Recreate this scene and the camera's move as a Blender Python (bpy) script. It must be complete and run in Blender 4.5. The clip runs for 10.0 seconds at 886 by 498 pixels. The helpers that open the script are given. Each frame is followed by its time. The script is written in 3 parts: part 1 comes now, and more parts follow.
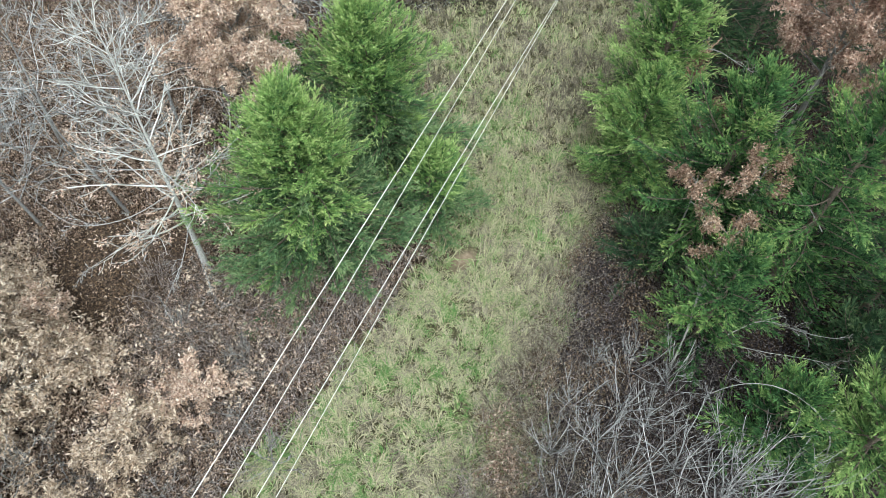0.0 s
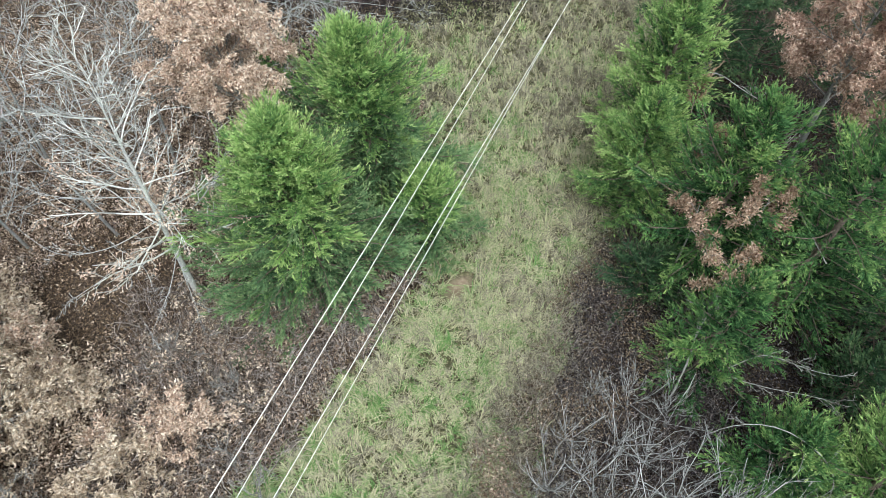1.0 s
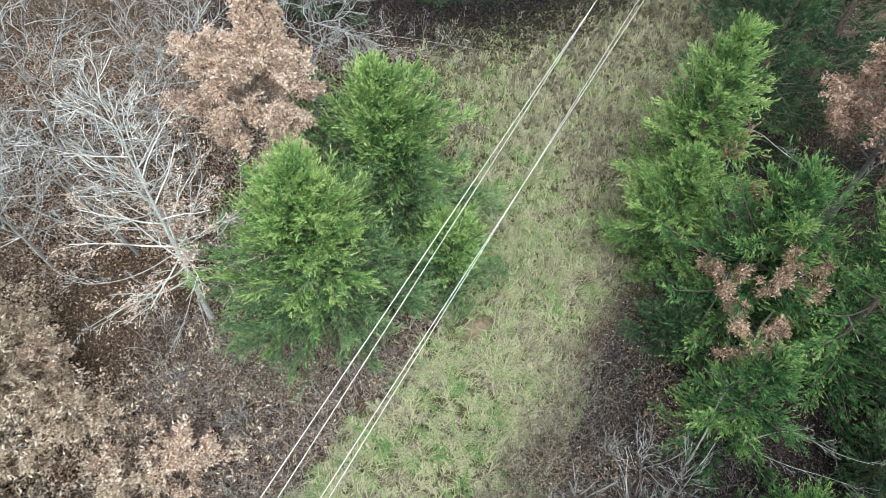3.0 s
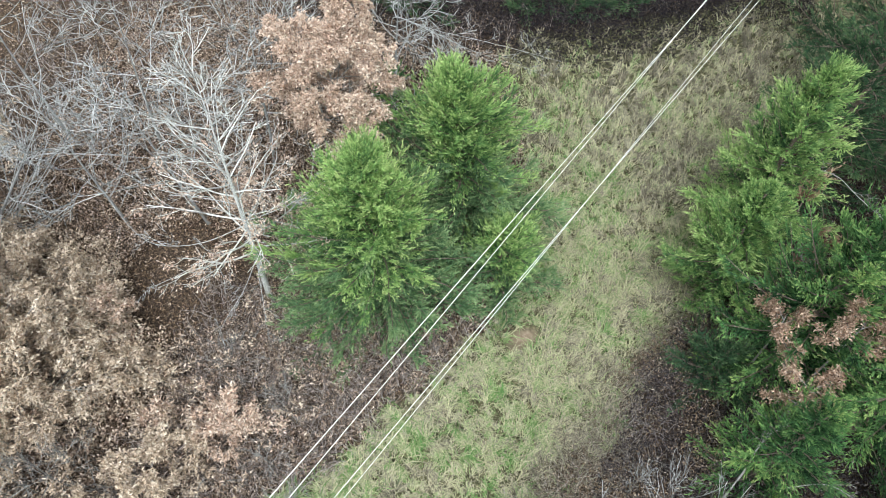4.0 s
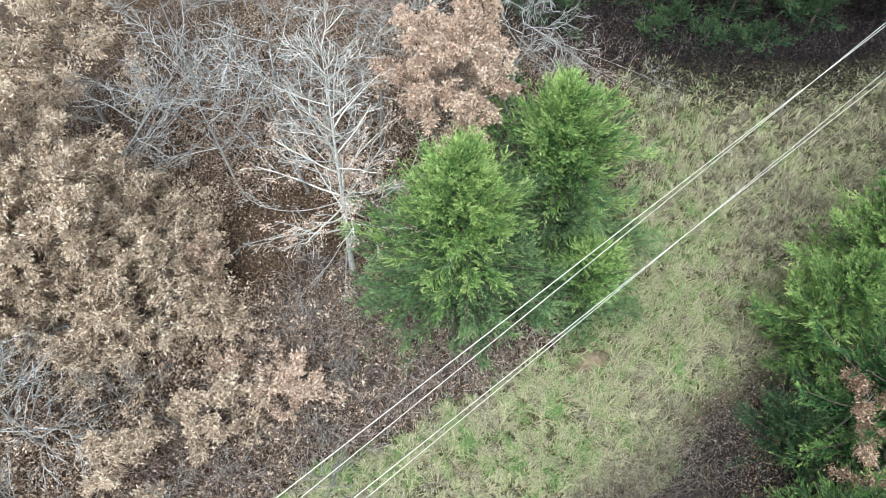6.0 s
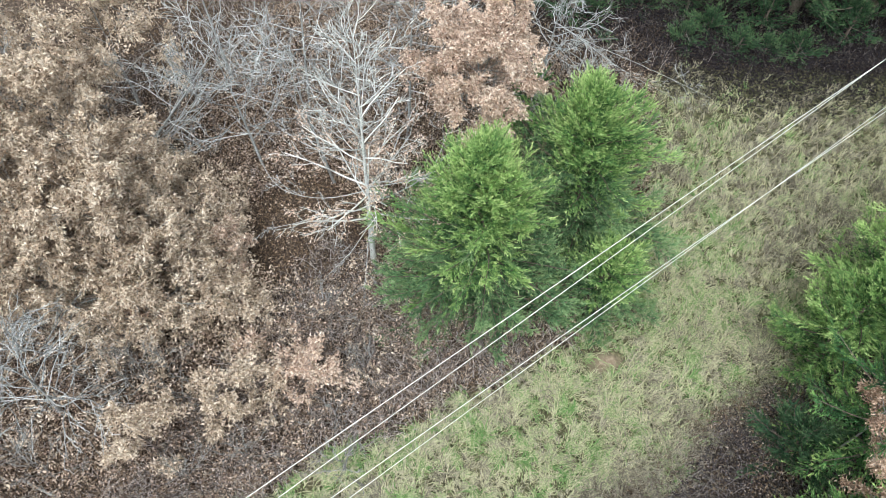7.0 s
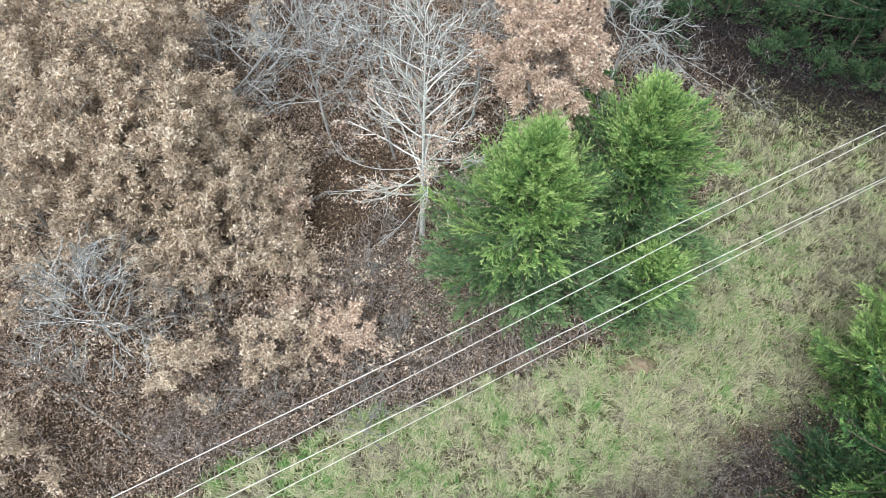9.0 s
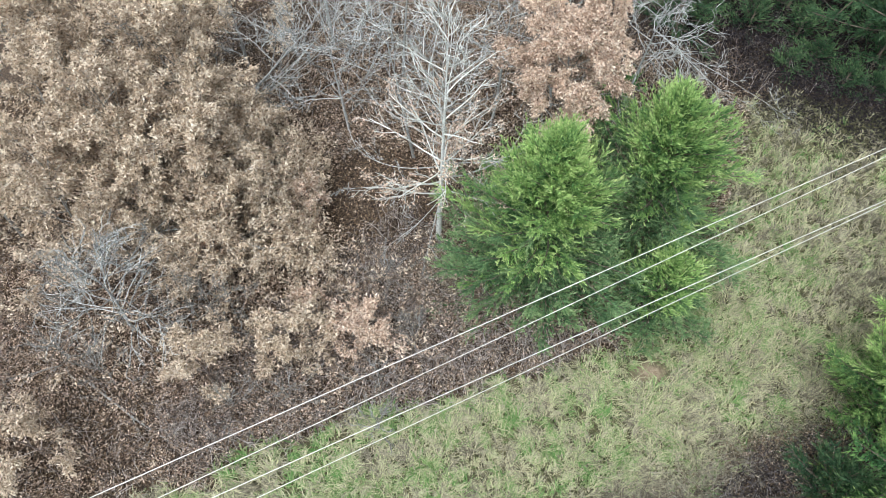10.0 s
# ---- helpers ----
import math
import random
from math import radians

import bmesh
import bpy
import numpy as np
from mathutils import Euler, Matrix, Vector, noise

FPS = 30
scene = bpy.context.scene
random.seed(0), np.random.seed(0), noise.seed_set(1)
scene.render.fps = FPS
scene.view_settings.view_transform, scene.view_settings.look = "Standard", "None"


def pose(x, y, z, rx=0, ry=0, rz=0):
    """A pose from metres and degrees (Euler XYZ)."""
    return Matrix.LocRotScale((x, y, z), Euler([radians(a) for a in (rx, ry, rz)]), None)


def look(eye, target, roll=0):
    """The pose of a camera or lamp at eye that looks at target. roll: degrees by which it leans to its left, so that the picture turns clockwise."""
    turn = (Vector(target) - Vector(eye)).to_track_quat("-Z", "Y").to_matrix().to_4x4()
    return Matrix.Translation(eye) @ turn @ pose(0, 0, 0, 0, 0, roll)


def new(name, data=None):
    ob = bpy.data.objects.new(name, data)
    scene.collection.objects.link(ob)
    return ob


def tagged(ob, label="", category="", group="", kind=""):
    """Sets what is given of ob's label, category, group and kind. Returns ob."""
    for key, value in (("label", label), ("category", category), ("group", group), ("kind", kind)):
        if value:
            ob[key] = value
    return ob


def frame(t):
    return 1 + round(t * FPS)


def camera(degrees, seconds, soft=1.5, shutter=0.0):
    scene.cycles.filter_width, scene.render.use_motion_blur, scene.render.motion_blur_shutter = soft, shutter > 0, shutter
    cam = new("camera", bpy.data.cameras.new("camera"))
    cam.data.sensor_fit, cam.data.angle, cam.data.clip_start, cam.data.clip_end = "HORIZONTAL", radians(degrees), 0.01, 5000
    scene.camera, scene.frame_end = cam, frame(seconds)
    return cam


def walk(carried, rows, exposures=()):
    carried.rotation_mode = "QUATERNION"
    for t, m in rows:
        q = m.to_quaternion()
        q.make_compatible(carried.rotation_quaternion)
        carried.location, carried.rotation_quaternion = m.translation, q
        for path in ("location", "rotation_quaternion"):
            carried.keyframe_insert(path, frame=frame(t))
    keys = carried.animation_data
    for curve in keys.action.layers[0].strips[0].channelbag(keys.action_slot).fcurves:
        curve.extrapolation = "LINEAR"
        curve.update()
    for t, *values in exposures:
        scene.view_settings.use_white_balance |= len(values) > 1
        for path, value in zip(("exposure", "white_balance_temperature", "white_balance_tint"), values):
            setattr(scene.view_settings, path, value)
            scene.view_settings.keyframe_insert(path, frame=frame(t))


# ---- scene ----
cam = camera(63.6, 10.0, soft=0.85)
PATH = [
    (0, 0.000, 0.000, 15.500, 32.93, 0.00, 0.00),
    (0.5, 0.100, 0.208, 15.482, 32.88, 0.00, 0.27),
    (1, 0.174, 0.774, 15.523, 32.82, 0.00, 0.29),
    (1.5, 0.244, 1.479, 15.591, 32.94, 0.00, 0.32),
    (2, 0.273, 1.753, 15.659, 32.88, -0.00, 0.40),
    (2.5, 0.266, 1.820, 15.734, 32.80, -0.00, 1.89),
    (2.7, 0.290, 1.824, 15.765, 32.79, -0.00, 2.61),
    (3.8, 0.319, 1.724, 15.972, 32.88, -0.00, 11.23),
    (4, 0.336, 1.714, 15.992, 32.91, -0.00, 12.91),
    (4.5, 0.354, 1.713, 16.036, 32.94, -0.00, 17.96),
    (5, 0.349, 1.727, 16.059, 32.91, -0.00, 22.70),
    (5.5, 0.330, 1.719, 16.113, 32.88, 0.00, 24.26),
    (7, 0.484, 1.472, 16.191, 32.97, 0.00, 28.70),
    (7.5, 0.618, 1.379, 16.208, 32.89, 0.00, 30.47),
    (8, 0.811, 1.303, 16.250, 32.81, 0.00, 32.45),
    (8.5, 0.984, 1.250, 16.287, 32.69, 0.00, 34.52),
    (9, 1.017, 1.203, 16.298, 32.72, 0.00, 37.37),
    (9.5, 1.020, 1.167, 16.305, 32.76, 0.00, 39.56),
    (10, 1.033, 1.149, 16.359, 32.71, 0.00, 39.61),
]
walk(cam, [(t, pose(x, y, z, tilt, lean, yaw)) for t, x, y, z, tilt, lean, yaw in PATH], exposures=[(0.0, 0.84, 6100, 1), (2.0, 0.88, 6100, 1), (4.5, 0.96, 6100, 3), (7.0, 0.97, 6100, 3), (10.0, 0.92, 6100, 3)])

# ---------------------------------------------------------------- light: an overcast late-autumn day
SUN_HEIGHT, SUN_TURN = 64.0, 165.0
world = bpy.data.worlds.new("overcast_sky")
world.use_nodes = True
scene.world = world
wn = world.node_tree
sky = wn.nodes.new("ShaderNodeTexSky")
sky.sky_type = "NISHITA"
sky.sun_disc = False
sky.sun_elevation, sky.sun_rotation = radians(SUN_HEIGHT), radians(SUN_TURN)
sky.dust_density = 4.0
soften = wn.nodes.new("ShaderNodeHueSaturation")
soften.inputs["Saturation"].default_value = 0.2
wn.links.new(sky.outputs[0], soften.inputs["Color"])
wn.links.new(soften.outputs[0], wn.nodes["Background"].inputs["Color"])
wn.nodes["Background"].inputs["Strength"].default_value = 0.15

sun = new("sun", bpy.data.lights.new("sun", "SUN"))
sun.data.energy, sun.data.angle, sun.data.color = 0.95, radians(40), (1.0, 0.98, 0.95)
_a, _e = radians(SUN_TURN), radians(SUN_HEIGHT)
sun.matrix_world = look((0, 0, 40), (0 - 10 * math.sin(_a), 0 - 10 * math.cos(_a), 40 - 10 * math.tan(_e)))

rng = np.random.default_rng(7)


# ---------------------------------------------------------------- materials
def material(name, stops, rough=0.8, through_light=0.0, grain=30.0, grain_amount=0.35, metal=0.0, bump=0.0, wide=0.0, gloss=0.12, vary=0.0):
    """A surface whose colour runs along stops by the 'tone' of each leaf, blade or twig, with fine grain and wide blotches."""
    m = bpy.data.materials.new(name)
    m.use_nodes = True
    nt = m.node_tree
    b = nt.nodes["Principled BSDF"]
    tone = nt.nodes.new("ShaderNodeAttribute")
    tone.attribute_name = "tone"
    coord = nt.nodes.new("ShaderNodeTexCoord")
    fac = tone.outputs["Fac"]
    if wide:
        blot = nt.nodes.new("ShaderNodeTexNoise")
        blot.inputs["Scale"].default_value, blot.inputs["Detail"].default_value = wide, 3
        nt.links.new(coord.outputs["Object"], blot.inputs["Vector"])
        add = nt.nodes.new("ShaderNodeMath")
        add.operation = "MULTIPLY_ADD"
        nt.links.new(blot.outputs["Fac"], add.inputs[0])
        add.inputs[1].default_value = 0.5
        minus = nt.nodes.new("ShaderNodeMath")
        minus.operation = "SUBTRACT"
        nt.links.new(fac, minus.inputs[0])
        minus.inputs[1].default_value = 0.25
        nt.links.new(minus.outputs[0], add.inputs[2])
        fac = add.outputs[0]
    if vary:
        info = nt.nodes.new("ShaderNodeObjectInfo")
        own = nt.nodes.new("ShaderNodeMath")
        own.operation = "MULTIPLY_ADD"
        nt.links.new(info.outputs["Random"], own.inputs[0])
        own.inputs[1].default_value = vary
        shift = nt.nodes.new("ShaderNodeMath")
        shift.operation = "SUBTRACT"
        nt.links.new(fac, shift.inputs[0])
        shift.inputs[1].default_value = vary / 2
        nt.links.new(shift.outputs[0], own.inputs[2])
        fac = own.outputs[0]
    ramp = nt.nodes.new("ShaderNodeValToRGB")
    els = ramp.color_ramp.elements
    for k, (at, colour) in enumerate(stops):
        el = els[k] if k < 2 else els.new(at)
        el.position, el.color = at, (*colour, 1)
    nt.links.new(fac, ramp.inputs["Fac"])
    speck = nt.nodes.new("ShaderNodeTexNoise")
    speck.inputs["Scale"].default_value, speck.inputs["Detail"].default_value = grain, 4
    nt.links.new(coord.outputs["Object"], speck.inputs["Vector"])
    level = nt.nodes.new("ShaderNodeMapRange")
    level.inputs["From Min"].default_value, level.inputs["From Max"].default_value = 0.3, 0.7
    level.inputs["To Min"].default_value, level.inputs["To Max"].default_value = 1 - grain_amount, 1 + grain_amount
    nt.links.new(speck.outputs["Fac"], level.inputs["Value"])
    mul = nt.nodes.new("ShaderNodeVectorMath")
    mul.operation = "SCALE"
    nt.links.new(ramp.outputs["Color"], mul.inputs[0])
    nt.links.new(level.outputs["Result"], mul.inputs["Scale"])
    nt.links.new(mul.outputs["Vector"], b.inputs["Base Color"])
    b.inputs["Roughness"].default_value, b.inputs["Metallic"].default_value = rough, metal
    b.inputs["Specular IOR Level"].default_value = gloss
    if bump:
        bm = nt.nodes.new("ShaderNodeBump")
        bm.inputs["Strength"].default_value, bm.inputs["Distance"].default_value = bump, 0.02
        nt.links.new(speck.outputs["Fac"], bm.inputs["Height"])
        nt.links.new(bm.outputs["Normal"], b.inputs["Normal"])
    if through_light:
        tr = nt.nodes.new("ShaderNodeBsdfTranslucent")
        nt.links.new(mul.outputs["Vector"], tr.inputs["Color"])
        mix = nt.nodes.new("ShaderNodeMixShader")
        mix.inputs["Fac"].default_value = through_light
        nt.links.new(b.outputs[0], mix.inputs[1])
        nt.links.new(tr.outputs[0], mix.inputs[2])
        nt.links.new(mix.outputs[0], nt.nodes["Material Output"].inputs["Surface"])
    return m


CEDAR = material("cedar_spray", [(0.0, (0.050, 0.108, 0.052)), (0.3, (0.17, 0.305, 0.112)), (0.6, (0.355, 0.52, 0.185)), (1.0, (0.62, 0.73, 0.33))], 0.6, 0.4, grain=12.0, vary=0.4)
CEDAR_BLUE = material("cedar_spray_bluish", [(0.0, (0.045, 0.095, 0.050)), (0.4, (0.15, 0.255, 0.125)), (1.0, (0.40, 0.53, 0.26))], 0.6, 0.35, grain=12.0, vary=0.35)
# darker copy of the cedar green: shade on far and rear trees in the colour
CEDAR_SHADED = material("cedar_spray_shaded", [(0.0, (0.028, 0.062, 0.036)), (0.5, (0.080, 0.150, 0.076)), (1.0, (0.22, 0.31, 0.14))], 0.6, 0.3, grain=12.0, vary=0.3)
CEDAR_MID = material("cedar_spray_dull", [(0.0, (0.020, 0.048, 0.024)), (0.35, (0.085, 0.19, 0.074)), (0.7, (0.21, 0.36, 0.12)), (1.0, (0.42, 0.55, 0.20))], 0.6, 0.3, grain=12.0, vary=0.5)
CEDAR_BARK = material("cedar_bark", [(0.0, (0.12, 0.09, 0.075)), (1.0, (0.30, 0.25, 0.21))], 0.9, grain=18, bump=0.5)
DRY_PINK = material("dry_oak_leaf_pinkish", [(0.0, (0.10, 0.055, 0.04)), (0.5, (0.69, 0.52, 0.41)), (1.0, (0.93, 0.82, 0.72))], 0.55, 0.3, vary=0.15)
DRY_TAN = material("dry_oak_leaf_tan", [(0.0, (0.09, 0.06, 0.04)), (0.5, (0.61, 0.49, 0.375)), (1.0, (0.88, 0.78, 0.665))], 0.55, 0.3, vary=0.15)
DRY_RED = material("dry_oak_leaf_russet", [(0.0, (0.12, 0.065, 0.045)), (0.5, (0.42, 0.285, 0.205)), (1.0, (0.76, 0.60, 0.48))], 0.55, 0.3, vary=0.15)
DRY_ROSE = material("dry_oak_leaf_rosy", [(0.0, (0.15, 0.08, 0.06)), (0.5, (0.52, 0.35, 0.27)), (1.0, (0.84, 0.68, 0.58))], 0.55, 0.3, vary=0.15)
LITTER = material("fallen_leaf", [(0.0, (0.030, 0.021, 0.016)), (0.45, (0.145, 0.098, 0.062)), (0.8, (0.33, 0.24, 0.165)), (1.0, (0.64, 0.53, 0.43))], 0.65, 0.1)
BROWN_LEAF = material("withered_brown_leaf", [(0.0, (0.045, 0.030, 0.025)), (0.45, (0.205, 0.143, 0.108)), (0.8, (0.43, 0.322, 0.25)), (1.0, (0.68, 0.56, 0.46))], 0.65, 0.15)
DRY_WEED = material("dry_weed_stalk", [(0.0, (0.08, 0.07, 0.055)), (0.5, (0.27, 0.235, 0.185)), (1.0, (0.60, 0.54, 0.44))], 0.85, grain=25)
PALE_BARK = material("pale_grey_bark", [(0.0, (0.32, 0.325, 0.31)), (1.0, (0.80, 0.80, 0.77))], 0.8, grain=25, bump=0.3, wide=2.0)
ASH_BARK = material("ash_grey_bark", [(0.0, (0.17, 0.172, 0.17)), (1.0, (0.58, 0.585, 0.58))], 0.85, grain=25, bump=0.3, wide=2.0)
GREY_BARK = material("grey_twig_bark", [(0.0, (0.13, 0.122, 0.115)), (1.0, (0.44, 0.43, 0.415))], 0.85, grain=25, bump=0.3, wide=2.0)
BROWN_TWIG = material("brown_twig_bark", [(0.0, (0.07, 0.056, 0.052)), (0.5, (0.25, 0.205, 0.188)), (1.0, (0.62, 0.56, 0.53))], 0.85, grain=25)
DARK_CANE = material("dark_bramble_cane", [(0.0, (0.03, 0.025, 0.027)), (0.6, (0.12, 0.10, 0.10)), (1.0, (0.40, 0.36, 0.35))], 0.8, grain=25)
# dark bramble leaf; its near-black tones also carry shade under the cedars
DARK_LEAF = material("bramble_leaf_and_shade", [(0.0, (0.018, 0.014, 0.017)), (0.6, (0.070, 0.060, 0.068)), (0.85, (0.14, 0.122, 0.130)), (1.0, (0.30, 0.265, 0.26))], 0.7, 0.15)
GRASS = material("late_autumn_grass", [(0.0, (0.20, 0.18, 0.14)), (0.18, (0.355, 0.32, 0.24)), (0.35, (0.50, 0.46, 0.325)), (0.52, (0.56, 0.54, 0.345)), (0.75, (0.31, 0.39, 0.18)), (1.0, (0.15, 0.28, 0.09))], 0.6, 0.25)
WIRE = material("weathered_aluminium", [(0.0, (0.80, 0.80, 0.78)), (1.0, (0.9, 0.9, 0.88))], 0.5, grain=60, grain_amount=0.08, metal=0.25, gloss=0.5)


def ground_material():
    """Brown leaf mould under the trees, thatch under the grass, a patch of bare reddish soil."""
    m = bpy.data.materials.new("woodland_floor")
    m.use_nodes = True
    nt = m.node_tree
    b = nt.nodes["Principled BSDF"]
    coord = nt.nodes.new("ShaderNodeTexCoord")

    def noise_ramp(scale, detail, stops):
        n = nt.nodes.new("ShaderNodeTexNoise")
        n.inputs["Scale"].default_value, n.inputs["Detail"].default_value = scale, detail
        nt.links.new(coord.outputs["Object"], n.inputs["Vector"])
        r = nt.nodes.new("ShaderNodeValToRGB")
        for k, (at, colour) in enumerate(stops):
            el = r.color_ramp.elements[k] if k < 2 else r.color_ramp.elements.new(at)
            el.position, el.color = at, (*colour, 1)
        nt.links.new(n.outputs["Fac"], r.inputs["Fac"])
        return n, r

    fine, mould = noise_ramp(14, 6, [(0.1, (0.02, 0.015, 0.012)), (0.5, (0.065, 0.046, 0.035)), (0.9, (0.19, 0.14, 0.105))])
    cells = nt.nodes.new("ShaderNodeTexVoronoi")
    cells.inputs["Scale"].default_value = 34
    warp = nt.nodes.new("ShaderNodeVectorMath")
    warp.operation = "MULTIPLY_ADD"
    nt.links.new(fine.outputs["Color"], warp.inputs[0])
    warp.inputs[1].default_value = (0.12, 0.12, 0.12)
    nt.links.new(coord.outputs["Object"], warp.inputs[2])
    nt.links.new(warp.outputs[0], cells.inputs["Vector"])
    nt.links.new(cells.outputs["Color"], mould.inputs["Fac"])
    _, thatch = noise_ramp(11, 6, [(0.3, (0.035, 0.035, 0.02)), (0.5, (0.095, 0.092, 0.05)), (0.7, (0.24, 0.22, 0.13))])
    _, soil = noise_ramp(9, 5, [(0.3, (0.19, 0.14, 0.10)), (0.7, (0.34, 0.265, 0.20))])
    result = mould.outputs["Color"]
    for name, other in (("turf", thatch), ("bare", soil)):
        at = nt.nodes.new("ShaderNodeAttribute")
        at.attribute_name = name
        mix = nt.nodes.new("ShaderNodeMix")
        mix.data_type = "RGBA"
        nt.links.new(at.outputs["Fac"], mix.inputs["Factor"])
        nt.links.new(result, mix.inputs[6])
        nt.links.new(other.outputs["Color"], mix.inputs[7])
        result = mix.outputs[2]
    nt.links.new(result, b.inputs["Base Color"])
    b.inputs["Roughness"].default_value = 0.95
    b.inputs["Specular IOR Level"].default_value = 0.15
    bump = nt.nodes.new("ShaderNodeBump")
    bump.inputs["Strength"].default_value, bump.inputs["Distance"].default_value = 0.8, 0.05
    nt.links.new(fine.outputs["Fac"], bump.inputs["Height"])
    nt.links.new(bump.outputs["Normal"], b.inputs["Normal"])
    return m


# ---------------------------------------------------------------- mesh tools
def mesh_of(name, verts, tris, mat, **values):
    """A mesh from arrays of corners and triangles, with a float value per corner for each keyword."""
    me = bpy.data.meshes.new(name)
    verts, tris = np.asarray(verts, np.float32), np.asarray(tris, np.int32)
    me.vertices.add(len(verts))
    me.vertices.foreach_set("co", verts.ravel())
    me.loops.add(tris.size)
    me.loops.foreach_set("vertex_index", tris.ravel())
    me.polygons.add(len(tris))
    me.polygons.foreach_set("loop_start", np.arange(0, tris.size, 3, dtype=np.int32))
    for key, value in values.items():
        me.attributes.new(key, "FLOAT", "POINT").data.foreach_set("value", np.asarray(value, np.float32).ravel())
    me.materials.append(mat)
    me.update(calc_edges=True)
    return me


def joined(pieces):
    """Pieces of (verts, tris, tone) as one."""
    vs, ts, ks, n = [], [], [], 0
    for v, t, k in pieces:
        vs.append(v), ts.append(t + n), ks.append(k)
        n += len(v)
    return np.concatenate(vs), np.concatenate(ts), np.concatenate(ks)


def part(name, me, parent, label=""):
    ob = new(name, me)
    ob.parent = parent
    return tagged(ob, label)


def thing(name, x, y, z, label, category, group=""):
    ob = new(name)
    ob.location = (x, y, z)
    ob.empty_display_size = 0.2
    return tagged(ob, label, category, group)


def unit(v):
    return v / np.maximum(np.linalg.norm(v, axis=-1, keepdims=True), 1e-9)


def tubes(pts, radii, sides, tone):
    """Tapered tubes along lines pts (N, K, 3) with radii (N, K) and a tone each (N)."""
    pts, radii = np.asarray(pts, float), np.asarray(radii, float)
    n, k, _ = pts.shape
    along = unit(np.gradient(pts, axis=1))
    ref = np.where(np.abs(along[..., 2:3]) > 0.9, [1.0, 0, 0], [0, 0, 1.0])
    u = unit(np.cross(along, ref))
    w = np.cross(along, u)
    a = np.arange(sides) * 2 * np.pi / sides
    ring = u[:, :, None] * np.cos(a)[:, None] + w[:, :, None] * np.sin(a)[:, None]
    v = (pts[:, :, None] + ring * radii[:, :, None, None]).reshape(-1, 3)
    i, j, s = np.meshgrid(np.arange(n), np.arange(k - 1), np.arange(sides), indexing="ij")
    a0, a1 = (i * k + j) * sides + s, (i * k + j) * sides + (s + 1) % sides
    b0, b1 = a0 + sides, a1 + sides
    t = np.concatenate([np.stack([a0, a1, b1], -1).reshape(-1, 3), np.stack([a0, b1, b0], -1).reshape(-1, 3)])
    return v, t, np.repeat(np.asarray(tone, float), k * sides)


def leaves(g, at, way, length, width, tone, fold=0.25):
    """Kite-shaped leaves folded along the rib: places (N, 3), directions, lengths, widths and tones."""
    n = len(at)
    way = unit(way)
    side = unit(np.cross(way, unit(g.normal(size=(n, 3)))))
    up = np.cross(side, way)
    length, width = np.broadcast_to(length, n)[:, None], np.broadcast_to(width, n)[:, None]
    mid = at + way * length * 0.45 + up * width * fold
    tip = at + way * length - up * length * 0.12
    v = np.stack([at, mid + side * width / 2, tip, mid - side * width / 2], 1).reshape(-1, 3)
    o = np.arange(n)[:, None] * 4
    t = np.concatenate([o + [0, 1, 2], o + [0, 2, 3]])
    return v, t, np.repeat(tone, 4)


GRID = np.random.default_rng(3).random((64, 64))


def blotch(x, y, scale, shift=0.0):
    """Smooth noise from 0 to 1 over the plan, with blotches about scale metres wide."""
    x, y = np.asarray(x, float) / scale + shift * 7.3, np.asarray(y, float) / scale + shift * 3.1
    i, j = np.floor(x).astype(int), np.floor(y).astype(int)
    fx, fy = x - i, y - j
    fx, fy = fx * fx * (3 - 2 * fx), fy * fy * (3 - 2 * fy)
    g = lambda a, b: GRID[a % 64, b % 64]
    return (g(i, j) * (1 - fx) + g(i + 1, j) * fx) * (1 - fy) + (g(i, j + 1) * (1 - fx) + g(i + 1, j + 1) * fx) * fy


# ---------------------------------------------------------------- the lie of the land
WEST_Y = [-30, 0.35, 1.5, 3.3, 4.8, 5.8, 6.8, 7.6, 8.6, 9.5, 10.0, 12.0, 14.8, 17.1, 19.5, 20.5, 21.5, 22.6, 24, 40]
WEST_X = [-21, -6.1, -5.6, -4.6, -3.7, -3.1, -2.2, -1.7, -0.9, -0.2, 0.1, 0.2, -0.1, -0.7, -2.0, -1.2, 0.9, 3.4, 6.0, 13]
EDGE_Y = [-30, 0, 1.6, 3.9, 5.5, 6.75, 8.1, 9.5, 10.6, 12.0, 14.8, 17.5, 19.8, 20.5, 21.5, 22.6, 24, 40]
EDGE_EAST = [-13, -0.8, -0.1, 0.5, 0.9, 1.75, 2.5, 3.2, 4.1, 5.2, 6.0, 6.9, 7.7, 8.1, 8.6, 9.2, 10, 18]


def turf(x, y):
    """1 in the mown strip under the wires, 0 in the woods."""
    wob = (blotch(x, y, 0.9) - 0.5) * 0.9 + (blotch(x, y, 0.3, 1) - 0.5) * 0.5
    inside = np.minimum(x - np.interp(y, WEST_Y, WEST_X), np.interp(y, EDGE_Y, EDGE_EAST) - x)
    return np.clip((inside + wob) / 0.7 + 0.5, 0, 1)


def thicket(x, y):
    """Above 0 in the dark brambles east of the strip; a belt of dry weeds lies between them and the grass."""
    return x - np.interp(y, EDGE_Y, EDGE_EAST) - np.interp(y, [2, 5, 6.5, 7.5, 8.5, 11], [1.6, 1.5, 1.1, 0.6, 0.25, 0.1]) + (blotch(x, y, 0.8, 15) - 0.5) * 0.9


def far_shade(x, y):
    """1 where the far cedars' shade is put in by dark leaves and less pale cover, 0 in the open."""
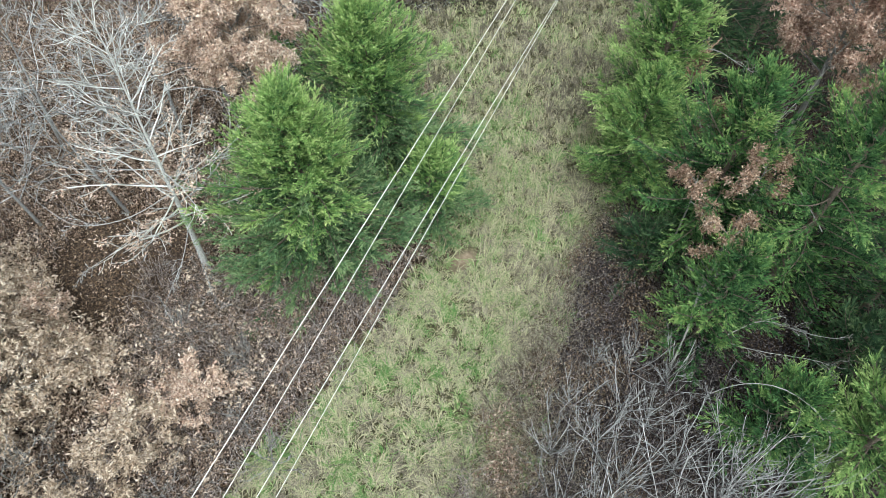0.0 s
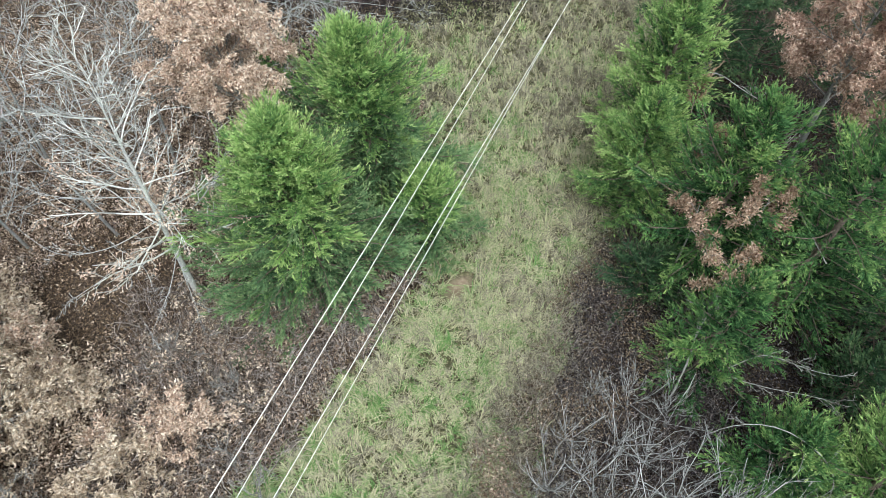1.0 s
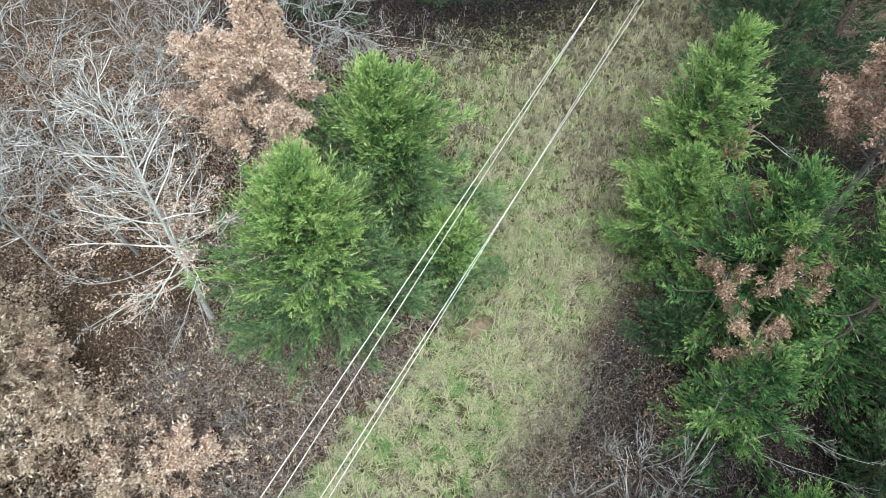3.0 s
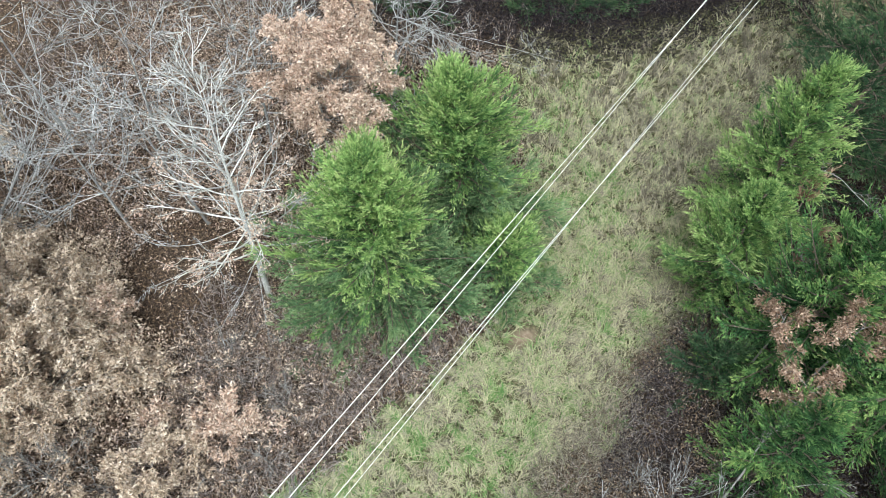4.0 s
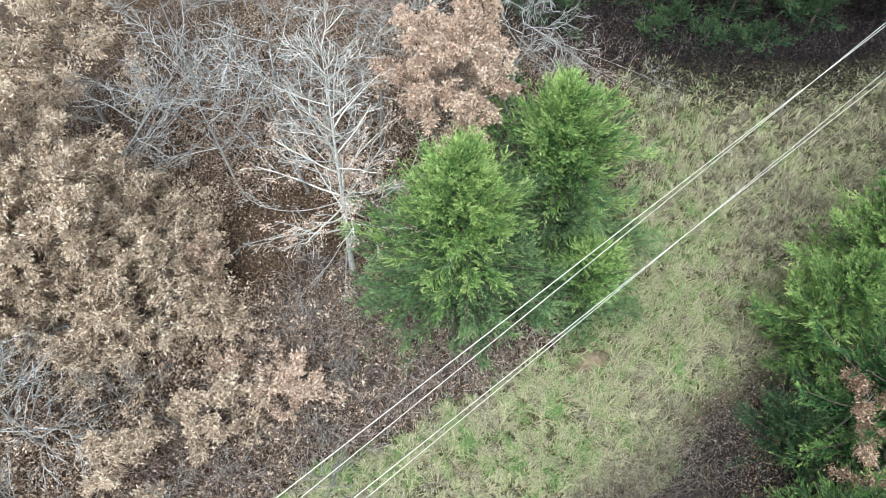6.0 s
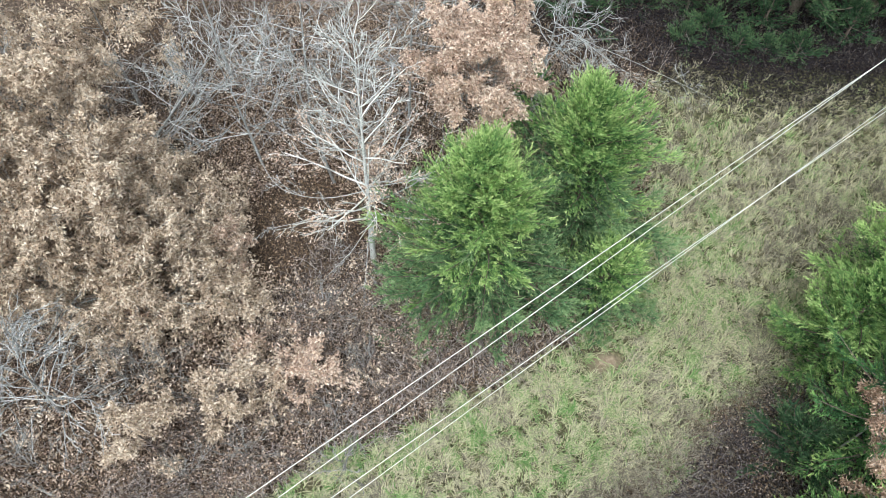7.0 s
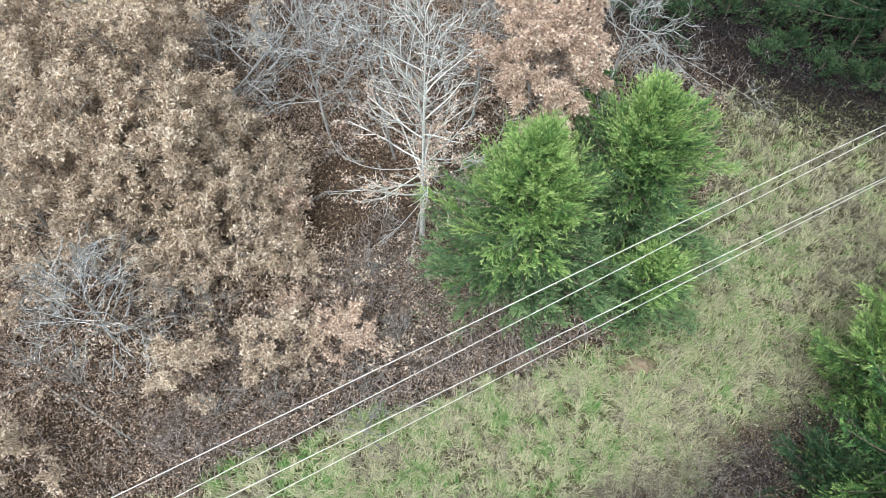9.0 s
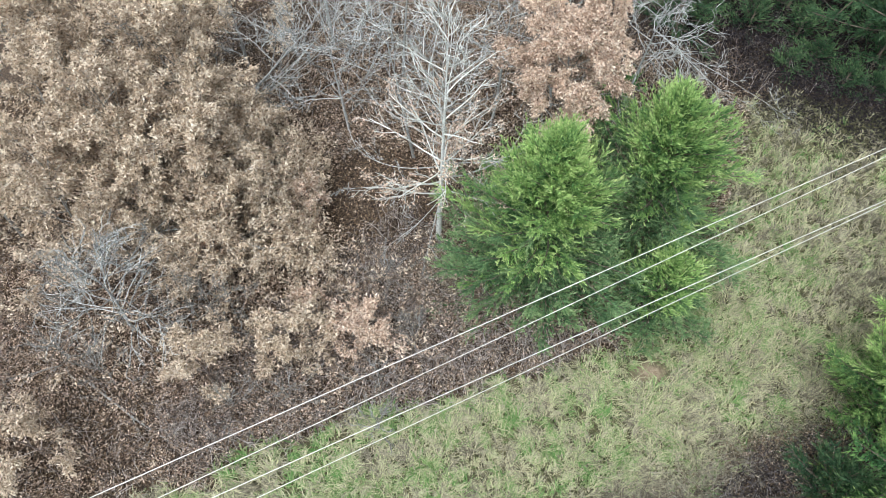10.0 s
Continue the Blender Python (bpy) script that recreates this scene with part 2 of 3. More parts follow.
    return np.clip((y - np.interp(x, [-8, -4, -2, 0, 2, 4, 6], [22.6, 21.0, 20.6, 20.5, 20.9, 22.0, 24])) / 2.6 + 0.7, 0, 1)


def height(x, y):
    near = np.clip(1.6 - np.hypot(np.asarray(x) + 3, np.asarray(y) - 10) / 30, 0, 1)
    return near * ((blotch(x, y, 3.0, 2) - 0.5) * 0.25 + (blotch(x, y, 0.8, 3) - 0.5) * 0.10)


def build_ground():
    far = np.geomspace(1, 2000, 26)
    xs = np.concatenate([-26 - far[::-1], np.arange(-26, 18.01, 0.22), 18 + far])
    ys = np.concatenate([-8 - far[::-1], np.arange(-8, 32.01, 0.22), 32 + far])
    x, y = np.meshgrid(xs, ys)
    x, y = x.ravel(), y.ravel()
    v = np.stack([x, y, height(x, y)], 1)
    w = len(xs)
    i, j = np.meshgrid(np.arange(w - 1), np.arange(len(ys) - 1))
    a = (j * w + i).ravel()
    t = np.concatenate([np.stack([a, a + 1, a + w + 1], 1), np.stack([a, a + w + 1, a + w], 1)])
    u, w = (x - 0.55) * 0.75 + (y - 9.65) * 0.66, (y - 9.65) * 0.75 - (x - 0.55) * 0.66
    bare = np.clip(1.6 - 1.3 * np.hypot(u / 0.5, w / 0.26) + (blotch(x, y, 0.25, 17) - 0.5) * 0.8, 0, 1)
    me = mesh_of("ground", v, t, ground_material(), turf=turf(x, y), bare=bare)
    me.shade_smooth()
    tagged(new("ground", me), "uneven woodland floor with leaf mould and thatch", "ground", kind="structure")


# ---------------------------------------------------------------- power line
def wire(x0, z0, x1, z1, bow):
    """One conductor through (x0, 2, z0) and (x1, 14, z1), sagging between far poles."""
    y = np.linspace(-70, 90, 161)
    s = (y - 2) / 12
    x, z = x0 + (x1 - x0) * s, z0 + (z1 - z0) * np.clip(s, -1.5, 2.5) + bow * (y - 8) ** 2
    z = z + 0.0009 * np.clip(np.abs(y - 8) - 14, 0, None) ** 2
    v, t, k = tubes([np.stack([x, y, z], 1)], [np.full(161, 0.0050)], 8, [0.5])
    tagged(new("power_line_wire", mesh_of("power_line_wire", v, t, WIRE, tone=k)), "bare pale aluminium overhead power line conductor",
           "power line", "overhead conductors")


# ---------------------------------------------------------------- growth
def grow(g, start, way, length, radius, level, habit, out):
    """A branch and all that grows from it, as lines of five points with radii, into out."""
    kids, ratio, angle, wander, lift, thin, slim = habit
    way = way / np.linalg.norm(way)
    pts, p = [start], start
    for _ in range(4):
        way = way + g.normal(size=3) * wander + np.array([0, 0, lift])
        way = way / np.linalg.norm(way)
        p = p + way * length / 4
        pts.append(p)
    pts = np.array(pts)
    out.append((pts, radius * np.linspace(1, thin, 5), level))
    if level >= len(kids):
        return
    n = kids[level]
    for k in range(n):
        s = 0.25 + 0.75 * (k + g.random()) / n
        i = min(int(s * 4), 3)
        at = pts[i] + (pts[i + 1] - pts[i]) * (s * 4 - i)
        ahead = pts[i + 1] - pts[i]
        ahead = ahead / np.linalg.norm(ahead)
        off = np.cross(ahead, g.normal(size=3))
        off = off / np.linalg.norm(off)
        a = radians(angle) * g.uniform(0.65, 1.3)
        grow(g, at, ahead * math.cos(a) + off * math.sin(a), length * ratio * g.uniform(0.6, 1.2) * (1.15 - 0.5 * s), max(radius * (1 - s * (1 - thin)) * 0.75, slim),
             level + 1, habit, out)


def wood(g, lines, name, mat, fat=1.0):
    pieces = []
    for low, high, sides in ((0, 0, 5), (1, 1, 4), (2, 2, 3), (3, 9, 3)):
        some = [(p, r) for p, r, lv in lines if low <= lv <= high]
        if some:
            step = {2: 2, 3: 4}.get(low, 1)
            pieces.append(tubes([p[::step] for p, _ in some], [r[::step] * fat for _, r in some], sides, g.uniform(0, 1, len(some))))
    v, t, k = joined(pieces)
    return mesh_of(name, v, t, mat, tone=k)


def leaf_tufts(g, lines, count, from_level, bias=0.6):
    """Places and directions of count leaves, in star-shaped tufts of five along the twigs."""
    some = np.array([p for p, r, lv in lines if lv >= from_level])
    n = max(1, count // 5)
    pick = g.integers(0, len(some), n)
    s = g.random(n) ** bias * 3.999
    i = s.astype(int)
    way = some[pick, i + 1] - some[pick, i]
    at = some[pick, i] + way * (s - i)[:, None]
    return np.repeat(at, 5, 0), np.repeat(unit(way), 5, 0)


def spread_tree(g, name, base, top, limbs, reach, habit, bark, label, category, girth=0.07, leaf=None, leaf_count=0, leaf_size=(0.065, 0.115), rise=0.5, climb=1.1, leaf_below=1.0,
                first=0.35, group="", limb_name="limb", droop=0.25, leaf_label="", limb_girth=0.3):
    """A broadleaved tree: trunk, limbs with all their twigs, and on each limb its leaves, if it has kept them."""
    bx, by = base
    z0 = float(height(bx, by)) - 0.05
    ob = thing(name, bx, by, z0, label, category, group)
    end = np.array(top) - np.array([bx, by, z0])
    s = np.linspace(0, 1, 9)[:, None]
    side = np.cross(end, [0, 0, 1.0]) * 0.03
    trunk = end * s + np.sin(s * 5 + g.uniform(0, 6)) * (side + g.normal(size=3) * 0.05) * s
    v, t, k = tubes([trunk], [girth * 1.3 * (1 - s[:, 0]) ** 1.3 + 0.007], 8, [0.4])
    part("trunk", mesh_of("trunk", v, t, bark, tone=k), ob)
    turn = g.uniform(0, 6.28)
    for n in range(limbs):
        h = first + (1 - first) * (n + g.uniform(0, 0.6)) / limbs
        i = min(int(h * 8), 7)
        at = trunk[i] + (trunk[i + 1] - trunk[i]) * (h * 8 - i)
        turn += 2.4 + g.normal() * 0.35
        slope = rise + climb * (h - first) + g.normal() * 0.15
        way = np.array([math.cos(turn), math.sin(turn), slope])
        lines = []
        grow(g, at, way, reach * (1.25 - 0.75 * h) * g.uniform(0.75, 1.2), girth * (1.15 - h) * limb_girth + 0.006, 0, habit, lines)
        limb = part(limb_name, wood(g, lines, limb_name, bark), ob)
        if leaf and h < leaf_below:
            count = int(leaf_count / limbs / 1.1)
            at, way = leaf_tufts(g, lines, count, 1)
            count = len(at)
            way = way * 0.7 + g.normal(size=at.shape) * 0.7 + np.array([0, 0, -droop])
            at = at + g.normal(size=at.shape) * 0.045
            size = g.uniform(*leaf_size, count) * 1.1
            v, t, k = leaves(g, at, way, size, size * g.uniform(0.28, 0.46, count), np.clip(g.normal(0.56, 0.22, count), 0, 1))
            tagged(part("foliage", mesh_of("foliage", v, t, leaf, tone=k), limb, leaf_label), kind="stuff")
    return ob


# ---------------------------------------------------------------- red cedars
def bough_mesh(g, length, mat, fine=1.0):
    """A cedar bough along +x: a thin stem, side shoots spread in a loose flat fan, and on them short sprays of pointed scales."""
    bend = lambda q: np.stack([q * length, 0.05 * length * np.sin(q * 4), 0.14 * length * q * q], -1)
    axis = bend(np.linspace(0, 1, 7))
    v, t, k = tubes([axis], [np.linspace(0.014, 0.004, 7) * (0.5 + length / 2)], 4, [0.4])
    stem = mesh_of("bough", v, t, CEDAR_BARK, tone=k)
    # side shoots, to either hand in turn, with some above and below
    n = int((11 + 17 * length) * (0.7 + 0.3 * fine))
    q = np.sort(g.uniform(0.08, 1.0, n))
    hand = np.where(np.arange(n) % 2, 1.0, -1.0)
    fan = g.uniform(0.45, 0.95, n) * (1.1 - 0.55 * q)
    tip_up = g.normal(0.10, 0.33, n)
    way = unit(np.stack([np.cos(fan), hand * np.sin(fan), tip_up], -1))
    reach = (0.16 + 0.30 * np.sqrt(length) * (1 - 0.62 * q)) * g.uniform(0.6, 1.2, n)
    curl = g.normal(size=(n, 3)) * 0.14 + [0.12, 0, 0.10]
    start = bend(q)
    own_tone = g.normal(0, 0.10, n)
    # sprays along each shoot, closing up towards its tip
    m = np.maximum(4, (reach * 26 * (0.6 + 0.4 * fine)).astype(int))
    own = np.repeat(np.arange(n), m)
    r = g.uniform(0.08, 1.0, len(own))
    base = start[own] + way[own] * (r * reach[own])[:, None] + curl[own] * (r * r * reach[own])[:, None]
    ahead = unit(way[own] + curl[own] * (2 * r)[:, None])
    flat = unit(np.cross(ahead, [0, 0, 1.0]) + g.normal(size=(len(own), 3)) * 0.35)
    turn = g.choice([-1.0, 1.0], len(own)) * g.uniform(0.25, 0.8, len(own)) * (1.1 - 0.7 * r)
    ahead = unit(ahead * np.cos(turn)[:, None] + flat * np.sin(turn)[:, None])
    slen = g.uniform(0.085, 0.165, len(own)) * (1.2 - 0.6 * r)
    # tone rises along bough and shoot: dark near the stem, pale at the tips
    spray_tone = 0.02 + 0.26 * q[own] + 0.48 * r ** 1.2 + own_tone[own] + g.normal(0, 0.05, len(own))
    # pointed scales of each spray
    c = max(3, int(round(5 * fine)))
    k = np.repeat(np.arange(len(own)), c)
    u = np.tile((np.arange(c) + 0.3) / c, len(own))
    at = base[k] + ahead[k] * (u * slen[k] * 0.75)[:, None]
    to = unit(ahead[k] + g.normal(size=(len(k), 3)) * 0.32 * (1.2 - u)[:, None])
    size = slen[k] * g.uniform(0.40, 0.62, len(k)) * (1.15 - 0.25 * u) / fine ** 0.35
    side = unit(np.cross(to, g.normal(size=(len(k), 3)))) * (size * g.uniform(0.11, 0.18, len(k)))[:, None]
    v = np.stack([at - side, at + side, at + to * size[:, None]], 1).reshape(-1, 3)
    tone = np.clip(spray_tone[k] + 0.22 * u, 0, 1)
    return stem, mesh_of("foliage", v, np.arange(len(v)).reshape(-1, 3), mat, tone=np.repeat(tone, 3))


BOUGH_SIZES = (0.45, 0.8, 1.2, 1.7, 2.3)
BOUGHS = {m: [[bough_mesh(rng, size, m, fine) for _ in range(5)] for size in BOUGH_SIZES] for m, fine in ((CEDAR, 1.0), (CEDAR_BLUE, 0.9), (CEDAR_MID, 0.85), (CEDAR_SHADED, 0.6))}


def cedar(g, x, y, tall, wide, count, mat=CEDAR, low=0.05, lean=(0, 0), shape=(1.3, 0.75), label="bushy green red cedar with feathery sprays", name="red_cedar_tree", low_mat=None):
    """A red cedar: a trunk and boughs that spread below and rise towards the top."""
    z0 = float(height(x, y)) - 0.05
    ob = thing(name, x, y, z0, label, "tree", "red cedars")
    s = np.linspace(0, 1, 8)
    line = np.stack([lean[0] * s, lean[1] * s, tall * 0.97 * s], 1)
    v, t, k = tubes([line], [wide * 0.045 * (1.1 - s) + 0.008], 7, [0.5])
    part("trunk", mesh_of("trunk", v, t, CEDAR_BARK, tone=k), ob)
    turn = g.uniform(0, 6.28)
    for n in range(count):
        h = low + (0.985 - low) * ((n + g.random()) / count) ** 0.9
        turn += 2.39996 + g.normal() * 0.3
        reach = wide * ((1 - h ** shape[0]) ** shape[1] * 0.93 + 0.07) * g.uniform(0.62, 1.18) * (1 + 0.10 * math.sin(3 * turn + 9 * h))
        steep = radians(min(70, 6 + 60 * h ** 1.8 + g.normal() * 9))
        base = Vector((lean[0] * h, lean[1] * h, tall * h - 0.25 * reach * math.sin(steep)))
        want = max(0.3, reach * (1 + 0.25 * h))
        k = int(np.argmin([abs(math.log(want / b)) for b in BOUGH_SIZES]))
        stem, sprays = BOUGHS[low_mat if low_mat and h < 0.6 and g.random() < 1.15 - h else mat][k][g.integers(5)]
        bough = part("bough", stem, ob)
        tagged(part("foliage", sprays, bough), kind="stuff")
        z = want / BOUGH_SIZES[k]
        bough.matrix_basis = Matrix.LocRotScale(base, Euler((g.uniform(-0.6, 0.6), -steep, turn), "XYZ"), (z, z, z))
    return ob


def dead_branch(g, points, girth, mat, label, parent=None, twigs=6, spread=0.5):
    """A leafless branch through a few bends, with side twigs: a thing of its own, or a limb of the tree that is its parent."""
    pts = np.array(points, float)
    base = np.array(parent.location) if parent else pts[0].copy()
    n = 17
    q = np.linspace(0, len(pts) - 1, n)
    line = np.stack([np.interp(q, np.arange(len(pts)), pts[:, c]) for c in range(3)], 1) - base
    line[1:-1] += g.normal(size=(n - 2, 3)) * 0.02
    for _ in range(5):
        line[1:-1] = line[1:-1] * 0.5 + (line[:-2] + line[2:]) * 0.25
    v, t, k = tubes([line], [np.linspace(girth, girth * 0.35, n)], 6, [0.7])
    if parent:
        ob = part("dead_limb", mesh_of("dead_limb", v, t, mat, tone=k), parent, label)
    else:
        ob = thing("dead_branch", *base, label, "branch", "dead branches")
        part("stem", mesh_of("stem", v, t, mat, tone=k), ob)
    for _ in range(twigs):
        i = g.integers(4, n)
        way = line[i] - line[i - 1]
        lines = []
        grow(g, line[i], way / np.linalg.norm(way) + g.normal(size=3) * 0.6, spread * g.uniform(0.5, 1.3), girth * 0.4, 0, ((4, 2), 0.5, 35, 0.13, 0.03, 0.5, 0.006), lines)
        part("twig", wood(g, lines, "twig", mat), ob)
    return ob


# ---------------------------------------------------------------- the place
build_ground()
wire(-2.469, 8.081, 3.063, 8.059, -0.001)
wire(-2.848, 6.337, 2.620, 6.879, 0.0)
wire(-2.148, 7.199, 3.511, 6.928, -0.002)
wire(-2.447, 5.621, 3.071, 5.740, -0.001)

g = np.random.default_rng(11)
DEAD_BOUGHS = [bough_mesh(rng, 1.2, DRY_RED, 0.7)]

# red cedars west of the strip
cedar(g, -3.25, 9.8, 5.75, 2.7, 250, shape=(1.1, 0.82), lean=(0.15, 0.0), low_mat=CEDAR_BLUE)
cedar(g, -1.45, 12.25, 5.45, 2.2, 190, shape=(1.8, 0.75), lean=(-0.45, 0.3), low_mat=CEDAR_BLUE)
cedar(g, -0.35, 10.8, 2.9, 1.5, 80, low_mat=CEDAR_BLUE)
cedar(g, -4.1, 14.7, 3.4, 0.9, 24, CEDAR_MID, label="slender young cedar behind a leafy oak")
# red cedars east of the strip
EAST = []
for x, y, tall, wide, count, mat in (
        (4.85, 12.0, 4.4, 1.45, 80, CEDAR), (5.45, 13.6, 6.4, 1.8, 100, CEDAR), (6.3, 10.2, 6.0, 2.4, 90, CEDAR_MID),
        (8.1, 9.0, 7.2, 2.2, 85, CEDAR_MID), (5.9, 7.4, 4.4, 1.35, 60, CEDAR_MID), (4.9, 9.5, 1.9, 1.2, 40, CEDAR_SHADED),
        (7.0, 15.3, 7.4, 2.1, 80, CEDAR_SHADED), (6.7, 4.9, 3.3, 1.5, 60, CEDAR_MID), (8.3, 4.4, 4.8, 1.8, 75, CEDAR),
        (10.4, 10.8, 7.6, 2.4, 60, CEDAR_SHADED), (11.0, 6.4, 7.6, 2.4, 60, CEDAR_SHADED), (9.2, 17.0, 9.0, 2.6, 70, CEDAR_SHADED), (8.9, 20.6, 9.0, 2.6, 80, CEDAR_SHADED), (11.8, 14.4, 9.5, 2.6, 55, CEDAR_SHADED),
        # the last two, beyond x 13, are unseen trees added to block light
        (8.9, 6.6, 2.6, 1.2, 40, CEDAR_SHADED), (9.9, 8.0, 4.5, 1.6, 50, CEDAR_SHADED), (13.4, 9.0, 10.0, 3.0, 40, CEDAR_SHADED), (13.6, 4.4, 10.0, 3.0, 40, CEDAR_SHADED)):
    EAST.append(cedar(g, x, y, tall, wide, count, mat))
# withered reddish boughs low in two of them
for tree, at in ((2, (-0.5, 1.7, 3.6)), (2, (-0.7, 1.3, 3.4)), (1, (0.3, -1.4, 3.6)), (2, (-0.2, 1.5, 3.3))):
    bough = part("dead_bough", DEAD_BOUGHS[0][0], EAST[tree], "withered reddish brown bough")
    tagged(part("foliage", DEAD_BOUGHS[0][1], bough), kind="stuff")
    bough.matrix_basis = pose(*at, g.uniform(-30, 30), -10, g.uniform(-60, 60))
# shaded cedars at the far bend of the strip, unseen tops raised to block sky
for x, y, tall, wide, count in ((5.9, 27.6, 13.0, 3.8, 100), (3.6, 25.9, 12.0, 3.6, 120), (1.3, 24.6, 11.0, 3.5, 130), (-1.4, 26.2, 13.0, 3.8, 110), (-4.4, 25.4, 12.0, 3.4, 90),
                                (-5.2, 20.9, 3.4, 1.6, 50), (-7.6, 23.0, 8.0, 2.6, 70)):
    cedar(g, x, y, tall, wide, count, CEDAR_SHADED, low=0.07, shape=(1.8, 0.75), label="tall shaded red cedar with low hanging boughs")
# out of view: wide leaning crowns added to cut the light on the far floor
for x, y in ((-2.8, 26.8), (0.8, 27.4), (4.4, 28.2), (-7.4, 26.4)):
    cedar(g, x, y, 16.0, 5.6, 80, CEDAR_SHADED, low=0.28, lean=(0.4, -4.2), shape=(2.2, 0.75), label="unseen red cedar added to shade the far floor")

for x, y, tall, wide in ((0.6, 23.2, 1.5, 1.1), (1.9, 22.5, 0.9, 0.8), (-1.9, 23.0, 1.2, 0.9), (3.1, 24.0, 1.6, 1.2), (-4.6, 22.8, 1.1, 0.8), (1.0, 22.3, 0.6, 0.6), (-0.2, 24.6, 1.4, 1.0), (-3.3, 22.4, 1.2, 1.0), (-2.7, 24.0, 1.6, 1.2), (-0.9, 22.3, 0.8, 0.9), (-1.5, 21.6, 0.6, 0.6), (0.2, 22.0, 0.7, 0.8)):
    cedar(g, x, y, tall, wide, 18, CEDAR_SHADED, label="low young cedar in deep shade among brambles")

OAK = ((6, 5), 0.5, 42, 0.16, 0.02, 0.4, 0.0045)
PALE = ((5, 3), 0.55, 38, 0.14, 0.06, 0.5, 0.0082)
WILD = ((5, 4), 0.6, 42, 0.24, 0.02, 0.5, 0.0095)
# oaks that have kept their dead leaves
spread_tree(g, "oak_tree", (-4.3, 12.4), (-4.4, 12.25, 6.0), 26, 2.15, OAK, GREY_BARK, "young oak with pinkish tan dead leaves still on", "tree", 0.06, DRY_PINK, 54000, leaf_size=(0.055, 0.105), first=0.6, group="leafy oaks")
spread_tree(g, "oak_tree", (9.3, 13.0), (9.1, 13.0, 7.3), 24, 1.8, OAK, GREY_BARK, "oak with russet dead leaves among the cedars", "tree", 0.08, DRY_ROSE, 56000, leaf_size=(0.055, 0.105), first=0.45, group="leafy oaks")
for bx, by, tall, reach, count in ((-10.4, 5.8, 4.2, 2.1, 21000), (-12.6, 5.2, 4.6, 2.2, 20000), (-12.4, 3.2, 4.0, 1.9, 16000), (-13.4, 7.6, 4.8, 2.1, 17000),
                                   (-15.4, 5.6, 5.0, 2.2, 16000), (-16.4, 8.6, 5.2, 2.2, 13000), (-14.8, 2.2, 4.2, 1.9, 9000), (-14.6, 10.4, 4.6, 1.9, 10000),
                                   (-11.2, 4.4, 3.4, 1.7, 13000), (-17.6, 6.0, 5.0, 2.2, 10000), (-10.6, 7.4, 2.6, 1.4, 7000), (-11.9, 7.0, 3.2, 1.7, 12000), (-9.6, 4.9, 2.2, 1.3, 7000), (-11.6, 5.8, 3.8, 1.7, 12000)):
    spread_tree(g, "oak_tree", (bx, by), (bx, by, tall), 19, reach * 1.1, OAK, GREY_BARK, "spreading young oak full of tan dead leaves", "tree", 0.035, DRY_TAN, int(count * 1.15), leaf_size=(0.07, 0.125), first=0.25, group="leafy oaks")
for bx, by, tall, reach, count, mat, text in (
        (-7.4, 2.7, 1.9, 1.15, 9500, DRY_TAN, "low oak bush with orange tan dead leaves"), (-6.4, 4.3, 1.9, 1.0, 7500, DRY_TAN, "small oak sapling with pale tan leaves"),
        (-6.2, 4.95, 1.7, 0.8, 4200, DRY_TAN, "small oak sapling with pale tan leaves"),
        (-5.3, 5.75, 1.5, 0.9, 5200, DRY_PINK, "small oak sapling with pale pinkish leaves"), (-5.65, 5.6, 1.3, 0.75, 2600, DRY_PINK, "small oak sapling with pale pinkish leaves"),
        (-7.75, 6.4, 1.3, 0.85, 4600, DRY_TAN, "small oak sapling with pale tan leaves"),
        (-8.3, 6.5, 1.6, 0.75, 2800, DRY_TAN, "small oak sapling with pale tan leaves"), (-9.0, -0.9, 1.7, 1.3, 8000, DRY_TAN, "low oak bush with orange tan dead leaves"),
        (-8.9, 7.6, 1.5, 0.8, 2800, DRY_PINK, "small oak sapling with pale pinkish leaves"), (-7.0, 5.6, 1.0, 0.6, 1600, DRY_PINK, "small oak sapling with pale pinkish leaves"),
        (-8.9, 5.2, 1.4, 0.7, 2400, DRY_TAN, "small oak sapling with pale tan leaves"), (-6.9, 11.2, 2.0, 0.9, 2000, DRY_PINK, "small oak sapling with pale pinkish leaves"),
        (-4.9, 10.9, 2.0, 0.9, 2000, DRY_PINK, "small oak sapling with pale pinkish leaves"),
        (-12.0, 6.4, 1.6, 1.0, 3600, DRY_TAN, "low oak bush with orange tan dead leaves"), (-9.8, 6.6, 1.3, 0.9, 2600, DRY_TAN, "small oak sapling with pale tan leaves"),
        (-9.8, 5.0, 1.3, 0.9, 2600, DRY_PINK, "small oak sapling with pale pinkish leaves"),
        (-11.1, 4.0, 1.4, 1.0, 3000, DRY_TAN, "low oak bush with orange tan dead leaves"), (-10.1, 6.7, 2.0, 1.2, 6500, DRY_TAN, "low oak bush with orange tan dead leaves"),
        (-11.0, 5.7, 2.2, 1.3, 7500, DRY_TAN, "low oak bush with orange tan dead leaves"), (-9.5, 7.9, 1.6, 1.0, 4500, DRY_TAN, "low oak bush with orange tan dead leaves"),
        (-8.9, 6.4, 1.5, 1.0, 4000, DRY_TAN, "small oak sapling with pale tan leaves"), (-12.2, 4.4, 2.4, 1.3, 7000, DRY_TAN, "low oak bush with orange tan dead leaves"),
        (-12.6, 8.2, 2.4, 1.3, 6500, DRY_TAN, "low oak bush with orange tan dead leaves")):
